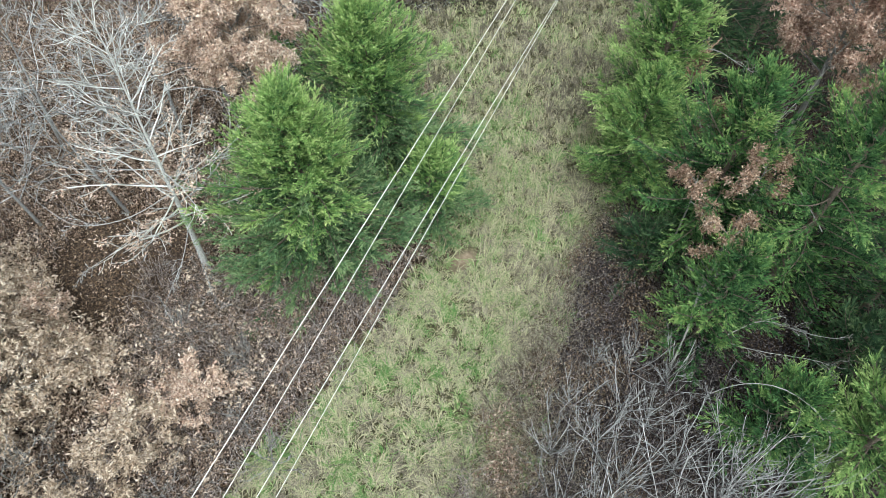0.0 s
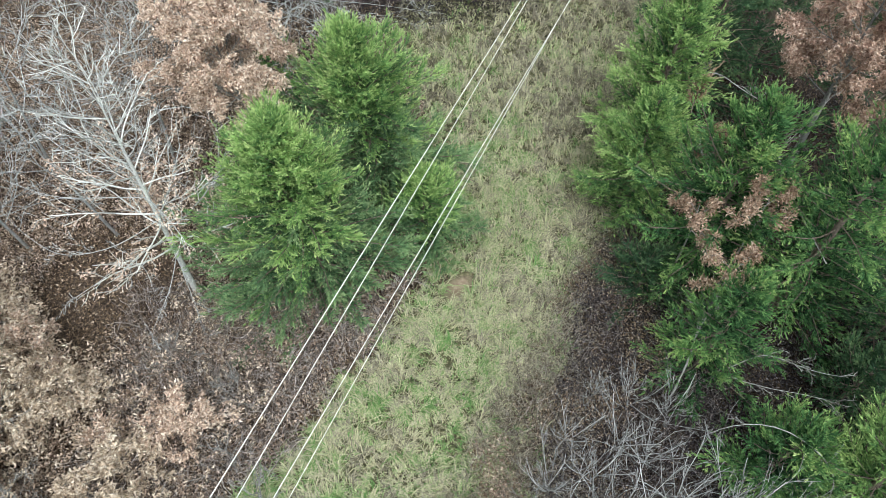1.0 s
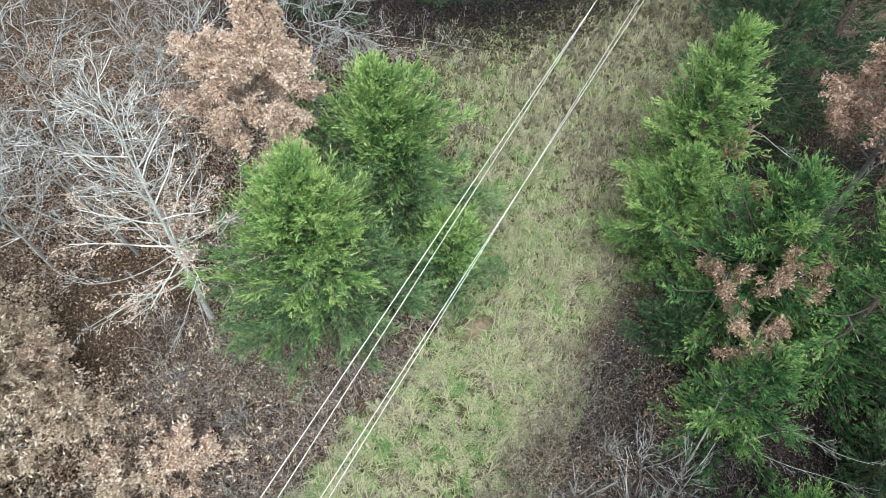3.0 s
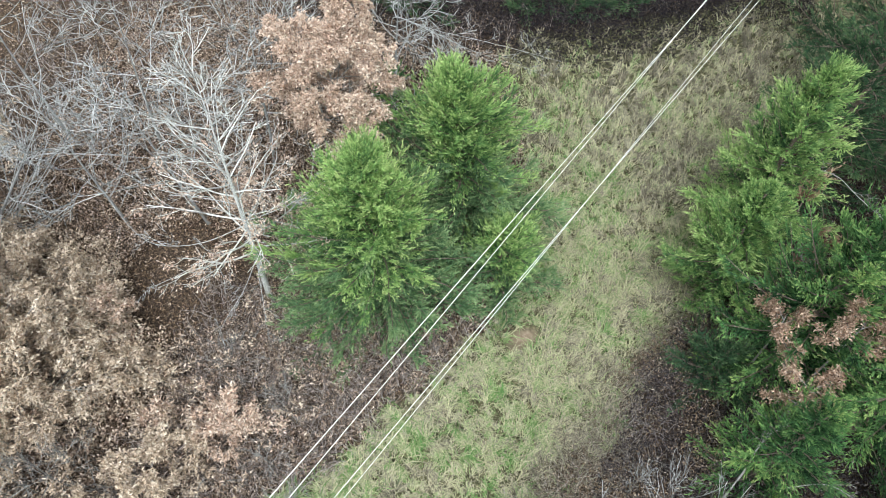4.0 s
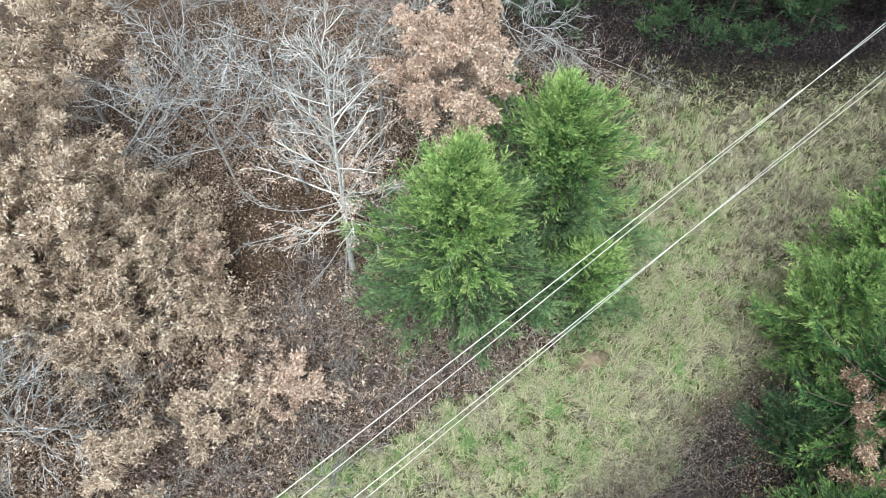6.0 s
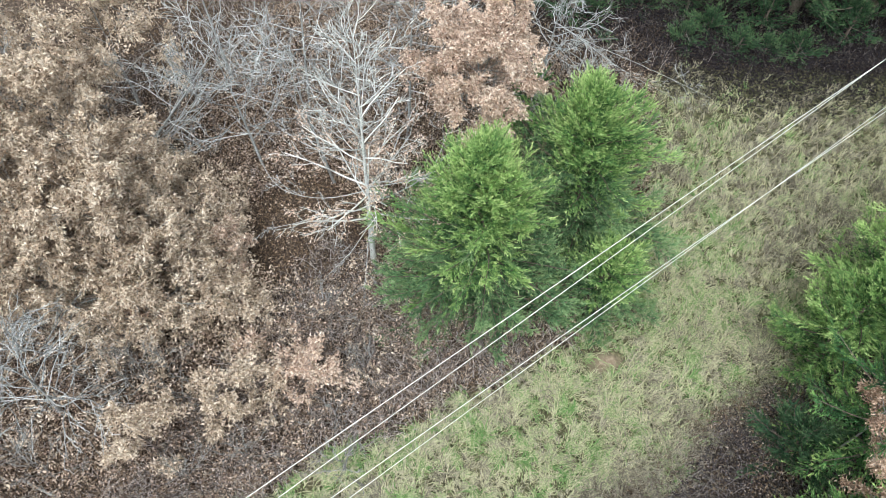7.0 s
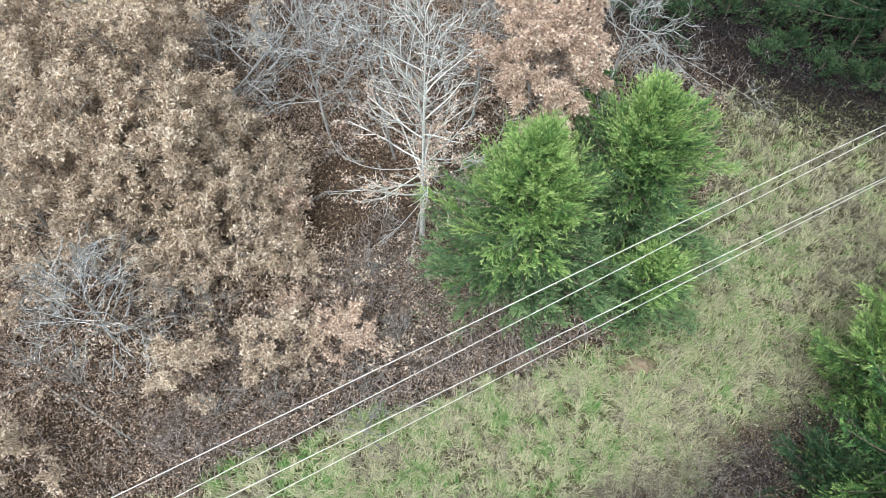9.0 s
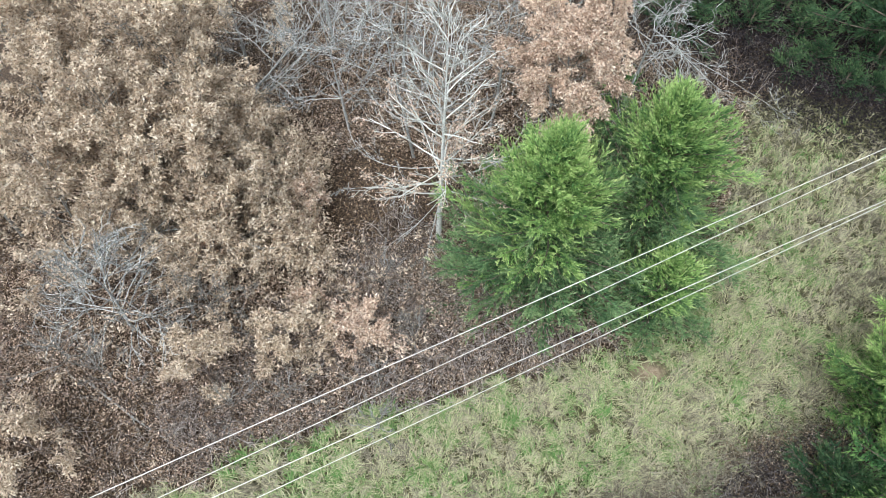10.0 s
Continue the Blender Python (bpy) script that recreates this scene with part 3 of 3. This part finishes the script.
    spread_tree(g, "oak_sapling", (bx, by), (bx, by, tall), 9, reach, OAK, BROWN_TWIG, text, "sapling", 0.02, mat, int(count * 0.62), leaf_size=(0.06, 0.115), first=0.15, group="oak saplings")
for bx, by, tall, count in ((5.4, 9.5, 3.7, 3200), (5.8, 8.1, 3.6, 2600), (6.5, 9.2, 4.4, 3000)):
    spread_tree(g, "oak_sapling", (bx + 0.3, by + 0.2), (bx, by, tall), 7, 1.0, OAK, GREY_BARK, "thin oak with russet leaf tufts between cedars", "sapling", 0.03, DRY_RED, count, leaf_size=(0.05, 0.09), first=0.7, group="oak saplings")

# bare trees
pale_tree = spread_tree(g, "bare_tree", (-5.85, 9.25), (-5.8, 9.6, 7.6), 36, 2.05, PALE, PALE_BARK, "bare young tree with pale grey bark", "tree", 0.062, first=0.3, rise=0.35, climb=1.7, group="bare trees",
                        leaf=DRY_PINK, leaf_count=6000, leaf_below=0.6, leaf_size=(0.05, 0.085), limb_girth=0.34)
for limb in ([(-5.83, 9.35, 3.3), (-6.5, 8.75, 3.2), (-7.55, 8.35, 3.3), (-8.15, 8.65, 3.5), (-8.7, 9.1, 3.9)], [(-5.84, 9.35, 2.6), (-6.3, 8.7, 2.9), (-6.9, 8.1, 2.9), (-7.4, 7.7, 2.8)],
             [(-5.83, 9.4, 4.0), (-6.6, 9.4, 4.0), (-7.6, 9.3, 4.1), (-8.6, 9.5, 4.5)], [(-5.83, 9.4, 3.4), (-5.1, 9.3, 4.0), (-4.5, 9.6, 4.3), (-3.9, 10.0, 4.7)],
             [(-5.84, 9.3, 2.0), (-5.9, 8.6, 1.7), (-6.3, 8.0, 1.2), (-6.4, 7.7, 0.9)], [(-5.84, 9.3, 1.8), (-5.5, 8.6, 1.6), (-5.35, 8.1, 1.0)]):
    dead_branch(g, limb, 0.011, ASH_BARK, "long pale curving limb", pale_tree, 7, 0.5)
far_tree = spread_tree(g, "bare_tree", (-4.6, 16.4), (-4.0, 15.9, 5.0), 22, 2.3, WILD, ASH_BARK, "bare greyish tree with wide thin branches", "tree", 0.045, first=0.4, rise=0.2, group="bare trees")
spread_tree(g, "bare_tree", (-10.1, 2.35), (-9.8, 2.45, 3.3), 24, 2.3, WILD, ASH_BARK, "small bare tree with a tangled grey crown", "tree", 0.034, first=0.25, rise=0.5, climb=0.8, group="bare trees", limb_girth=0.32)
lean_tree = spread_tree(g, "bare_tree", (-13.9, 8.9), (-10.6, 10.2, 4.4), 16, 1.8, WILD, ASH_BARK, "leaning bare tree with long pale arching stems", "tree", 0.045, first=0.25, rise=0.4, group="bare trees")
for n in range(8):
    a, b = 0.72 + g.uniform(-0.3, 0.3), g.uniform(2.4, 3.6)
    dx, dy = math.cos(a) * b, math.sin(a) * b
    dead_branch(g, [(-13.8, 8.95, 0.2), (-13.8 + dx * 0.35, 8.95 + dy * 0.35, 0.9), (-13.8 + dx * 0.7, 8.95 + dy * 0.7, 1.9), (-13.8 + dx, 8.95 + dy, 3.0)], 0.016, ASH_BARK,
                "long pale arching stem", lean_tree, 4, 0.6)
dead_branch(g, [(-13.9, 8.9, 0.3), (-14.6, 8.9, 1.8), (-15.2, 8.9, 3.4)], 0.02, ASH_BARK, "long pale arching stem", lean_tree, 5, 0.6)
for bx, by in ((-15.6, 7.6), (-17.6, 5.2)):
    spread_tree(g, "bare_tree", (bx, by), (bx + 0.4, by + 0.2, 5.2), 9, 1.7, WILD, ASH_BARK, "bare grey tree standing among leafy oaks", "tree", 0.034, first=0.5, rise=0.4, group="bare trees")
for bx, by, tall, reach in ((-8.4, 11.2, 5.4, 2.6), (-10.4, 10.6, 5.0, 2.4), (-7.4, 13.6, 6.0, 2.7), (-10.6, 13.2, 6.0, 2.7), (-13.4, 13.0, 6.0, 2.6), (-6.4, 15.4, 5.4, 2.4)):
    spread_tree(g, "bare_tree", (bx, by), (bx + g.uniform(-0.8, 0.8), by + g.uniform(-0.8, 0.8), tall), 15, reach, WILD, ASH_BARK, "bare grey tree with dense fine twigs", "tree", 0.035, first=0.3, rise=0.25, group="bare trees")
for limb in ([(-4.3, 16.0, 3.6), (-4.1, 15.4, 4.5), (-3.19, 15.33, 4.2), (-1.9, 15.93, 3.6), (0.15, 16.5, 2.8)], [(-4.2, 16.0, 3.9), (-3.19, 15.33, 4.2), (-2.29, 15.35, 3.8), (-1.0, 15.68, 3.2)],
             [(-4.3, 16.0, 3.4), (-3.6, 15.0, 4.0), (-3.0, 14.6, 4.0)]):
    dead_branch(g, limb, 0.010, ASH_BARK, "long bare reaching limb", far_tree, 12, 0.7)
# dead limbs, leaning and arching branches among the eastern cedars
for tree, limb in ((2, [(6.3, 10.2, 2.8), (5.81, 10.9, 3.4), (6.4, 10.42, 3.8), (7.04, 10.58, 4.0)]),
                   (3, [(7.9, 8.4, 3.2), (7.23, 10.95, 3.6), (7.62, 11.1, 4.0), (8.18, 11.55, 4.3)]), (1, [(5.4, 13.6, 3.4), (6.37, 13.11, 4.0), (6.64, 12.36, 4.2), (7.23, 11.75, 4.2)]),
                   (4, [(6.2, 6.9, 1.4), (6.81, 7.02, 2.0), (7.27, 6.44, 2.4), (7.84, 6.12, 2.8)]), (4, [(6.3, 6.8, 1.2), (6.7, 6.3, 1.8), (7.6, 5.9, 2.2)])):
    dead_branch(g, limb, 0.013, GREY_BARK, "bare grey dead limb", EAST[tree], 7, 0.5)
dead_branch(g, [(8.0, 4.3, -0.05), (7.5, 4.3, 2.2), (6.85, 4.62, 3.0), (6.16, 5.05, 3.2), (5.51, 5.25, 2.8), (5.03, 5.14, 2.2)], 0.015, GREY_BARK, "bare pale branch arching over a low cedar", None, 5, 0.3)
dead_branch(g, [(5.12, 6.46, -0.05), (5.4, 7.04, 1.2), (5.42, 7.37, 1.9), (5.59, 7.66, 2.6)], 0.03, GREY_BARK, "thin bare sapling leaning out of the brambles", None, 7, 0.6)
dead_branch(g, [(-9.8, 0.79, 0.02), (-8.22, 0.92, 0.25), (-6.83, 1.16, 0.15)], 0.035, GREY_BARK, "fallen grey branch lying on the leaf litter", None, 6, 0.7)
for bx, by, tall in ((-4.49, 6.62, 1.0), (-8.75, 3.95, 1.5), (-9.05, 3.6, 1.5), (-8.4, 4.3, 1.3), (-5.6, 3.6, 1.0), (-3.6, 4.4, 0.9), (-6.0, 7.4, 1.0), (-7.6, 3.9, 1.0), (-10.4, 0.9, 1.4), (-11.2, 1.9, 1.4), (-4.3, 5.3, 0.9), (-6.4, 2.6, 1.1), (-9.3, 1.2, 1.2)):
    spread_tree(g, "brush_shrub", (bx, by), (bx, by, tall), 12, 0.85 * tall, ((5, 3), 0.5, 28, 0.12, 0.02, 0.5, 0.006), GREY_BARK, "low leafless shrub with grey radiating stems", "shrub", 0.012, first=0.05, rise=0.7, group="low shrubs")
# leafless upright shrubs among the brambles: sheaves of long straight stems
SHRUB = ((4, 2), 0.45, 24, 0.07, 0.06, 0.5, 0.0050)
for bx, by, tall in ((3.0, 3.3, 2.6), (3.7, 3.9, 2.4), (4.4, 2.9, 3.0), (5.4, 3.4, 2.8), (4.9, 4.3, 2.2), (5.9, 3.9, 2.4), (2.3, 3.4, 2.0), (1.7, 3.0, 1.8), (2.8, 2.5, 2.6), (3.8, 2.2, 3.0), (5.0, 2.3, 3.0),
                     (2.4, 4.6, 1.5), (3.3, 4.9, 1.7), (3.9, 5.6, 1.5), (2.9, 5.7, 1.2), (4.6, 5.2, 1.6), (6.4, 3.2, 2.4), (4.3, 6.5, 1.3), (3.4, 6.6, 1.0), (5.1, 6.1, 1.4)):
    spread_tree(g, "bare_shrub", (bx, by), (bx + g.uniform(-0.2, 0.2), by + g.uniform(-0.1, 0.3), 0.5 * tall), 13, 0.9 * tall, SHRUB, ASH_BARK, "leafless upright shrub with long pale grey stems", "shrub", 0.016, first=0.05, rise=1.7, group="bare shrubs")


# ---------------------------------------------------------------- undergrowth, litter and grass
def scatter(g, count, x0, x1, y0, y1):
    return g.uniform(x0, x1, count), g.uniform(y0, y1, count)


def stuff(name, pieces, mat, label, category):
    v, t, k = joined(pieces)
    return tagged(new(name, mesh_of(name, v, t, mat, tone=k)), label, category, kind="stuff")


def canes(g, x, y, tall, lie, thick):
    """Arching stems with a few twigs each, as tubes."""
    n = len(x)
    a = g.uniform(0, 2 * np.pi, n)
    h, out = tall * g.uniform(0.5, 1.2, n), lie * g.uniform(0.2, 1.2, n)
    s = np.linspace(0, 1, 4)
    px = x[:, None] + np.cos(a)[:, None] * out[:, None] * s ** 1.3
    py = y[:, None] + np.sin(a)[:, None] * out[:, None] * s ** 1.3
    pz = height(x, y)[:, None] - 0.03 + h[:, None] * np.sin(s * 1.9) / np.sin(1.5)
    pts = np.stack([px, py, pz], -1) + g.normal(size=(n, 4, 3)) * 0.03
    pieces = [tubes(pts, np.linspace(thick, thick * 0.4, 4)[None] * g.uniform(0.6, 1.3, (n, 1)), 3, g.uniform(0, 1, n))]
    for _ in range(4):
        i = g.integers(1, 4, n)
        at = pts[np.arange(n), i]
        way = unit(g.normal(size=(n, 3)) + [0, 0, 0.3]) * g.uniform(0.12, 0.4, n)[:, None]
        q = np.linspace(0, 1, 2)[None, :, None]
        pieces.append(tubes(at[:, None] + way[:, None] * q + g.normal(size=(n, 2, 3)) * 0.015 * q, np.tile(np.linspace(thick * 0.5, thick * 0.25, 2), (n, 1)), 3, g.uniform(0, 1, n)))
    return pieces


# brushwood along the western edge and through the woods
x, y = scatter(g, 15000, -17, 2.5, -3, 23)
keep = (turf(x, y) < 0.4) & (g.random(len(x)) > 0.9 * far_shade(x, y)) & (g.random(len(x)) < 0.25 + 0.9 * blotch(x, y, 1.5, 4)) & ~((np.hypot(x + 8.0, y - 9.3) < 1.9))
xe, ye = scatter(g, 9000, -7.5, 1.0, 1, 9.5)
edge = (turf(xe, ye) < 0.5) & (g.random(len(xe)) < 0.35 + 0.6 * blotch(xe, ye, 0.8, 14))
stuff("brushwood", canes(g, np.r_[x[keep], xe[edge]], np.r_[y[keep], ye[edge]], 0.7, 0.5, 0.0078), BROWN_TWIG, "tangle of leafless brown brushwood on leaf litter", "brushwood")
x, y = scatter(g, 6000, 0.6, 9, 1.5, 12)
keep = (thicket(x, y) > 0) & (x < 6.5)
xe, ye = scatter(g, 11000, -0.5, 6.0, 1.0, 11)
off = xe - np.interp(ye, EDGE_Y, EDGE_EAST)
edge = (off > -0.4 * g.random(len(xe))) & (thicket(xe, ye) < 0.9 * g.random(len(xe)) ** 2 + np.interp(ye, [1, 5, 6.5], [2.5, 1.2, 0.1]) * g.random(len(xe)))
stuff("dry_weeds", canes(g, xe[edge], ye[edge], 0.42, 0.5, 0.0055), DRY_WEED, "tan grey dry weeds where grass meets brambles", "weeds")
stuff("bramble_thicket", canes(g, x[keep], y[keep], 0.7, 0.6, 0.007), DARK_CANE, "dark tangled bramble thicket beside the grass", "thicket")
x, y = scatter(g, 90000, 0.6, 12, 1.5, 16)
# more dark leaves put in as shade under the eastern cedars
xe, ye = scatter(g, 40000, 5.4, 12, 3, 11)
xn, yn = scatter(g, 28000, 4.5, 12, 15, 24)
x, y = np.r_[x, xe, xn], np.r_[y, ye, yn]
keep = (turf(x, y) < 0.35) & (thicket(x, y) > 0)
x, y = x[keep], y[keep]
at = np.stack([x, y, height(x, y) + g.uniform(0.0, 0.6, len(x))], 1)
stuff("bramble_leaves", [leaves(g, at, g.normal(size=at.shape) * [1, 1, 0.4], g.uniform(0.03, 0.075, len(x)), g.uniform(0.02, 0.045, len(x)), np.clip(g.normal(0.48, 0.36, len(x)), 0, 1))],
      DARK_LEAF, "withered dark bramble leaves in the thicket, more laid in as cedar shade", "leaves")

x, y = scatter(g, 60000, 0.6, 7, 1.5, 12)
keep = (turf(x, y) < 0.6) & (x < 5.2) & (g.random(len(x)) < np.clip(blotch(x, y, 1.1, 22) * 2.2 - 0.9, 0.03, 1)) & (x > np.interp(y, EDGE_Y, EDGE_EAST) - 0.3)
keep |= (np.hypot((x - 2.9) / 0.8, (y - 6.1) / 0.7) < g.random(len(x)) + 0.3)
x, y = x[keep], y[keep]
at = np.stack([x, y, height(x, y) + g.uniform(0.1, 0.75, len(x))], 1)
stuff("withered_leaves", [leaves(g, at, g.normal(size=at.shape), g.uniform(0.035, 0.085, len(x)), g.uniform(0.018, 0.04, len(x)), np.clip(g.normal(0.66, 0.22, len(x)), 0, 1))],
      LITTER, "pale tan withered leaves caught in the bramble thicket", "leaves")

# shade under the far cedars, laid in as dark bramble canes and near-black leaves
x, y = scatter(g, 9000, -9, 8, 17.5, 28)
keep = (g.random(len(x)) < np.maximum(0.12 * (1 - turf(x, y)), 0.6 * far_shade(x, y))) & (turf(x, y) < 0.9)
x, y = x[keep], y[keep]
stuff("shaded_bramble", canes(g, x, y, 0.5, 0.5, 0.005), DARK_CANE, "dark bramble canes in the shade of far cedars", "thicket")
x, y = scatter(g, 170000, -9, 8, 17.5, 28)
keep = g.random(len(x)) < np.maximum(0.25 * (1 - turf(x, y)), far_shade(x, y))
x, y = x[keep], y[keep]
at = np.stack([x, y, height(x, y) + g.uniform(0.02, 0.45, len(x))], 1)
stuff("far_shade_leaves", [leaves(g, at, g.normal(size=at.shape) * [1, 1, 0.6], g.uniform(0.04, 0.10, len(x)), g.uniform(0.025, 0.055, len(x)), np.clip(g.normal(0.16, 0.24, len(x)), 0, 1))],
      DARK_LEAF, "near-black leaves laid in as shade under the far cedars", "leaves")

# withered leaves caught in the brushwood
x, y = scatter(g, 150000, -14, 1.5, -3, 19)
xe, ye = scatter(g, 190000, -11.5, -2.5, 0, 9)
x, y = np.r_[x, xe], np.r_[y, ye]
keep = (turf(x, y) < 0.3) & (g.random(len(x)) < 0.3 + 0.8 * blotch(x, y, 1.2, 12)) & ~((np.hypot(x + 8.0, y - 9.3) < 1.7))
x, y = x[keep], y[keep]
tuft = g.integers(0, max(1, len(x) // 6), len(x))
x, y = x[tuft] + g.normal(size=len(x)) * 0.05, y[tuft] + g.normal(size=len(x)) * 0.05
at = np.stack([x, y, height(x, y) + 0.05 + 0.7 * g.random(len(x))[tuft] + g.normal(size=len(x)) * 0.04], 1)
stuff("brushwood_leaves", [leaves(g, at, g.normal(size=at.shape), g.uniform(0.045, 0.095, len(x)), g.uniform(0.022, 0.045, len(x)), np.clip(g.normal(0.68, 0.25, len(x)), 0, 1))],
      BROWN_LEAF, "withered pale brown leaves caught in the brushwood", "leaves")

# low oak scrub between the saplings, its dead leaves in tufts at all heights
x, y = scatter(g, 26000, -17, -3.6, 0.5, 9.5)
thick = np.clip((-7.2 - x) / 3.0 + 0.55 * (y - 4.0) / 5.0, 0.06, 1.0) * (0.25 + 0.9 * blotch(x, y, 0.7, 51)) * np.interp(y, [1, 3.8, 5.5], [0.10, 0.2, 0.75])
keep = (turf(x, y) < 0.2) & (g.random(len(x)) < thick) & (np.hypot(x + 8.0, y - 9.3) > 1.8)
x, y = np.repeat(x[keep], 9), np.repeat(y[keep], 9)
n = len(x)
z = np.repeat(g.uniform(0.15, 1.5, n // 9), 9)
at = np.stack([x, y, height(x, y) + z], 1) + g.normal(size=(n, 3)) * 0.055
size = g.uniform(0.065, 0.125, n)
stuff("oak_scrub", [leaves(g, at, g.normal(size=(n, 3)) + [0, 0, -0.3], size, size * g.uniform(0.3, 0.46, n), np.clip(g.normal(0.52, 0.2, n), 0, 1))],
      DRY_TAN, "low oak scrub with tufts of tan dead leaves", "scrub")

# fallen leaves
x, y = scatter(g, 250000, -20, 4, -5, 26)
keep = (turf(x, y) < 0.3 + 0.2 * g.random(len(x))) & (g.random(len(x)) < 1 - 0.95 * far_shade(x, y))
x, y = x[keep], y[keep]
at = np.stack([x, y, height(x, y) + g.uniform(0.005, 0.10, len(x))], 1)
tone = np.clip(g.normal(0.54, 0.28, len(x)) + (blotch(x, y, 2.0, 5) - 0.5) * 0.3, 0, 1)
stuff("leaf_litter", [leaves(g, at, g.normal(size=at.shape) * [1, 1, 0.3], g.uniform(0.055, 0.12, len(x)), g.uniform(0.025, 0.05, len(x)), tone)], LITTER,
      "brown fallen oak leaves covering the woodland floor", "leaf litter")

# grass of the strip
tx, ty = scatter(g, 105000, -9, 9, -3, 25)
keep = (turf(tx, ty) > g.random(len(tx)) * 0.8 + 0.1) | ((tx > 0.3) & (ty > 1.0) & (ty < 10) & (thicket(tx, ty) < 0) & (turf(tx, ty) < 0.5) & (g.random(len(tx)) < 0.8 * blotch(tx, ty, 0.7, 31)))
keep &= np.hypot(((tx - 0.55) * 0.75 + (ty - 9.65) * 0.66) / 0.5, ((ty - 9.65) * 0.75 - (tx - 0.55) * 0.66) / 0.26) > 0.95 + 0.4 * g.random(len(tx))
# thinner and browner northwards: shade on the far grass set into cover and colour
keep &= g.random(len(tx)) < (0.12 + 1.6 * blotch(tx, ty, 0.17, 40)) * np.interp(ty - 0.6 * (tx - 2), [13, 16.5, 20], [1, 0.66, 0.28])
keep &= g.random(len(tx)) > far_shade(tx, ty)
tx, ty = tx[keep], ty[keep]
tufts = len(tx)
lean = g.normal(0, 0.6, tufts) + blotch(tx, ty, 0.25, 6) * 14
tall = g.uniform(0.14, 0.48, tufts) * (0.6 + 0.8 * blotch(tx, ty, 0.6, 7))
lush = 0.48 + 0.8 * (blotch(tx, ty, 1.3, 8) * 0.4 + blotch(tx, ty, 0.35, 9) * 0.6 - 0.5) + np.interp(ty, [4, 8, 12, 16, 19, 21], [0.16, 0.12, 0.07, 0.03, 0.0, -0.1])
tint = -0.165 + 1.05 * lush + g.normal(0, 0.13, tufts) + 0.75 * (blotch(tx, ty, 0.14, 41) - 0.5)
own = np.repeat(np.arange(tufts), g.integers(4, 10, tufts))
n = len(own)
x, y = tx[own] + g.normal(size=n) * 0.035, ty[own] + g.normal(size=n) * 0.035
lay = lean[own] + g.normal(size=n) * 0.6
long = tall[own] * g.uniform(0.6, 1.35, n)
flat = g.uniform(0.3, 1.0, n)
way = np.stack([np.cos(lay), np.sin(lay)], 1)
curl = np.stack([-np.sin(lay), np.cos(lay)], 1) * (g.normal(size=n) * 0.25 * long)[:, None]
root = np.stack([x, y, height(x, y) - 0.02], 1)
mid = root + np.concatenate([way * (long * 0.4 * flat)[:, None], (long * 0.55)[:, None]], 1)
tip = root + np.concatenate([way * (long * 0.95 * flat)[:, None] + curl, (long * (0.85 - 0.65 * flat))[:, None]], 1)
across = np.stack([-np.sin(lay), np.cos(lay), 0 * lay], 1) * g.uniform(0.006, 0.013, n)[:, None]
v = np.stack([root - across, root + across, mid + across, mid - across, tip], 1).reshape(-1, 3)
o = np.arange(n)[:, None] * 5
t = np.concatenate([o + [0, 1, 2], o + [0, 2, 3], o + [3, 2, 4]])
tone = np.clip(tint[own] + g.normal(0, 0.17, n), 0, 1)
stuff("grass", [(v, t, np.repeat(tone, 5))], GRASS, "long late autumn grass, green and straw mixed", "grass")
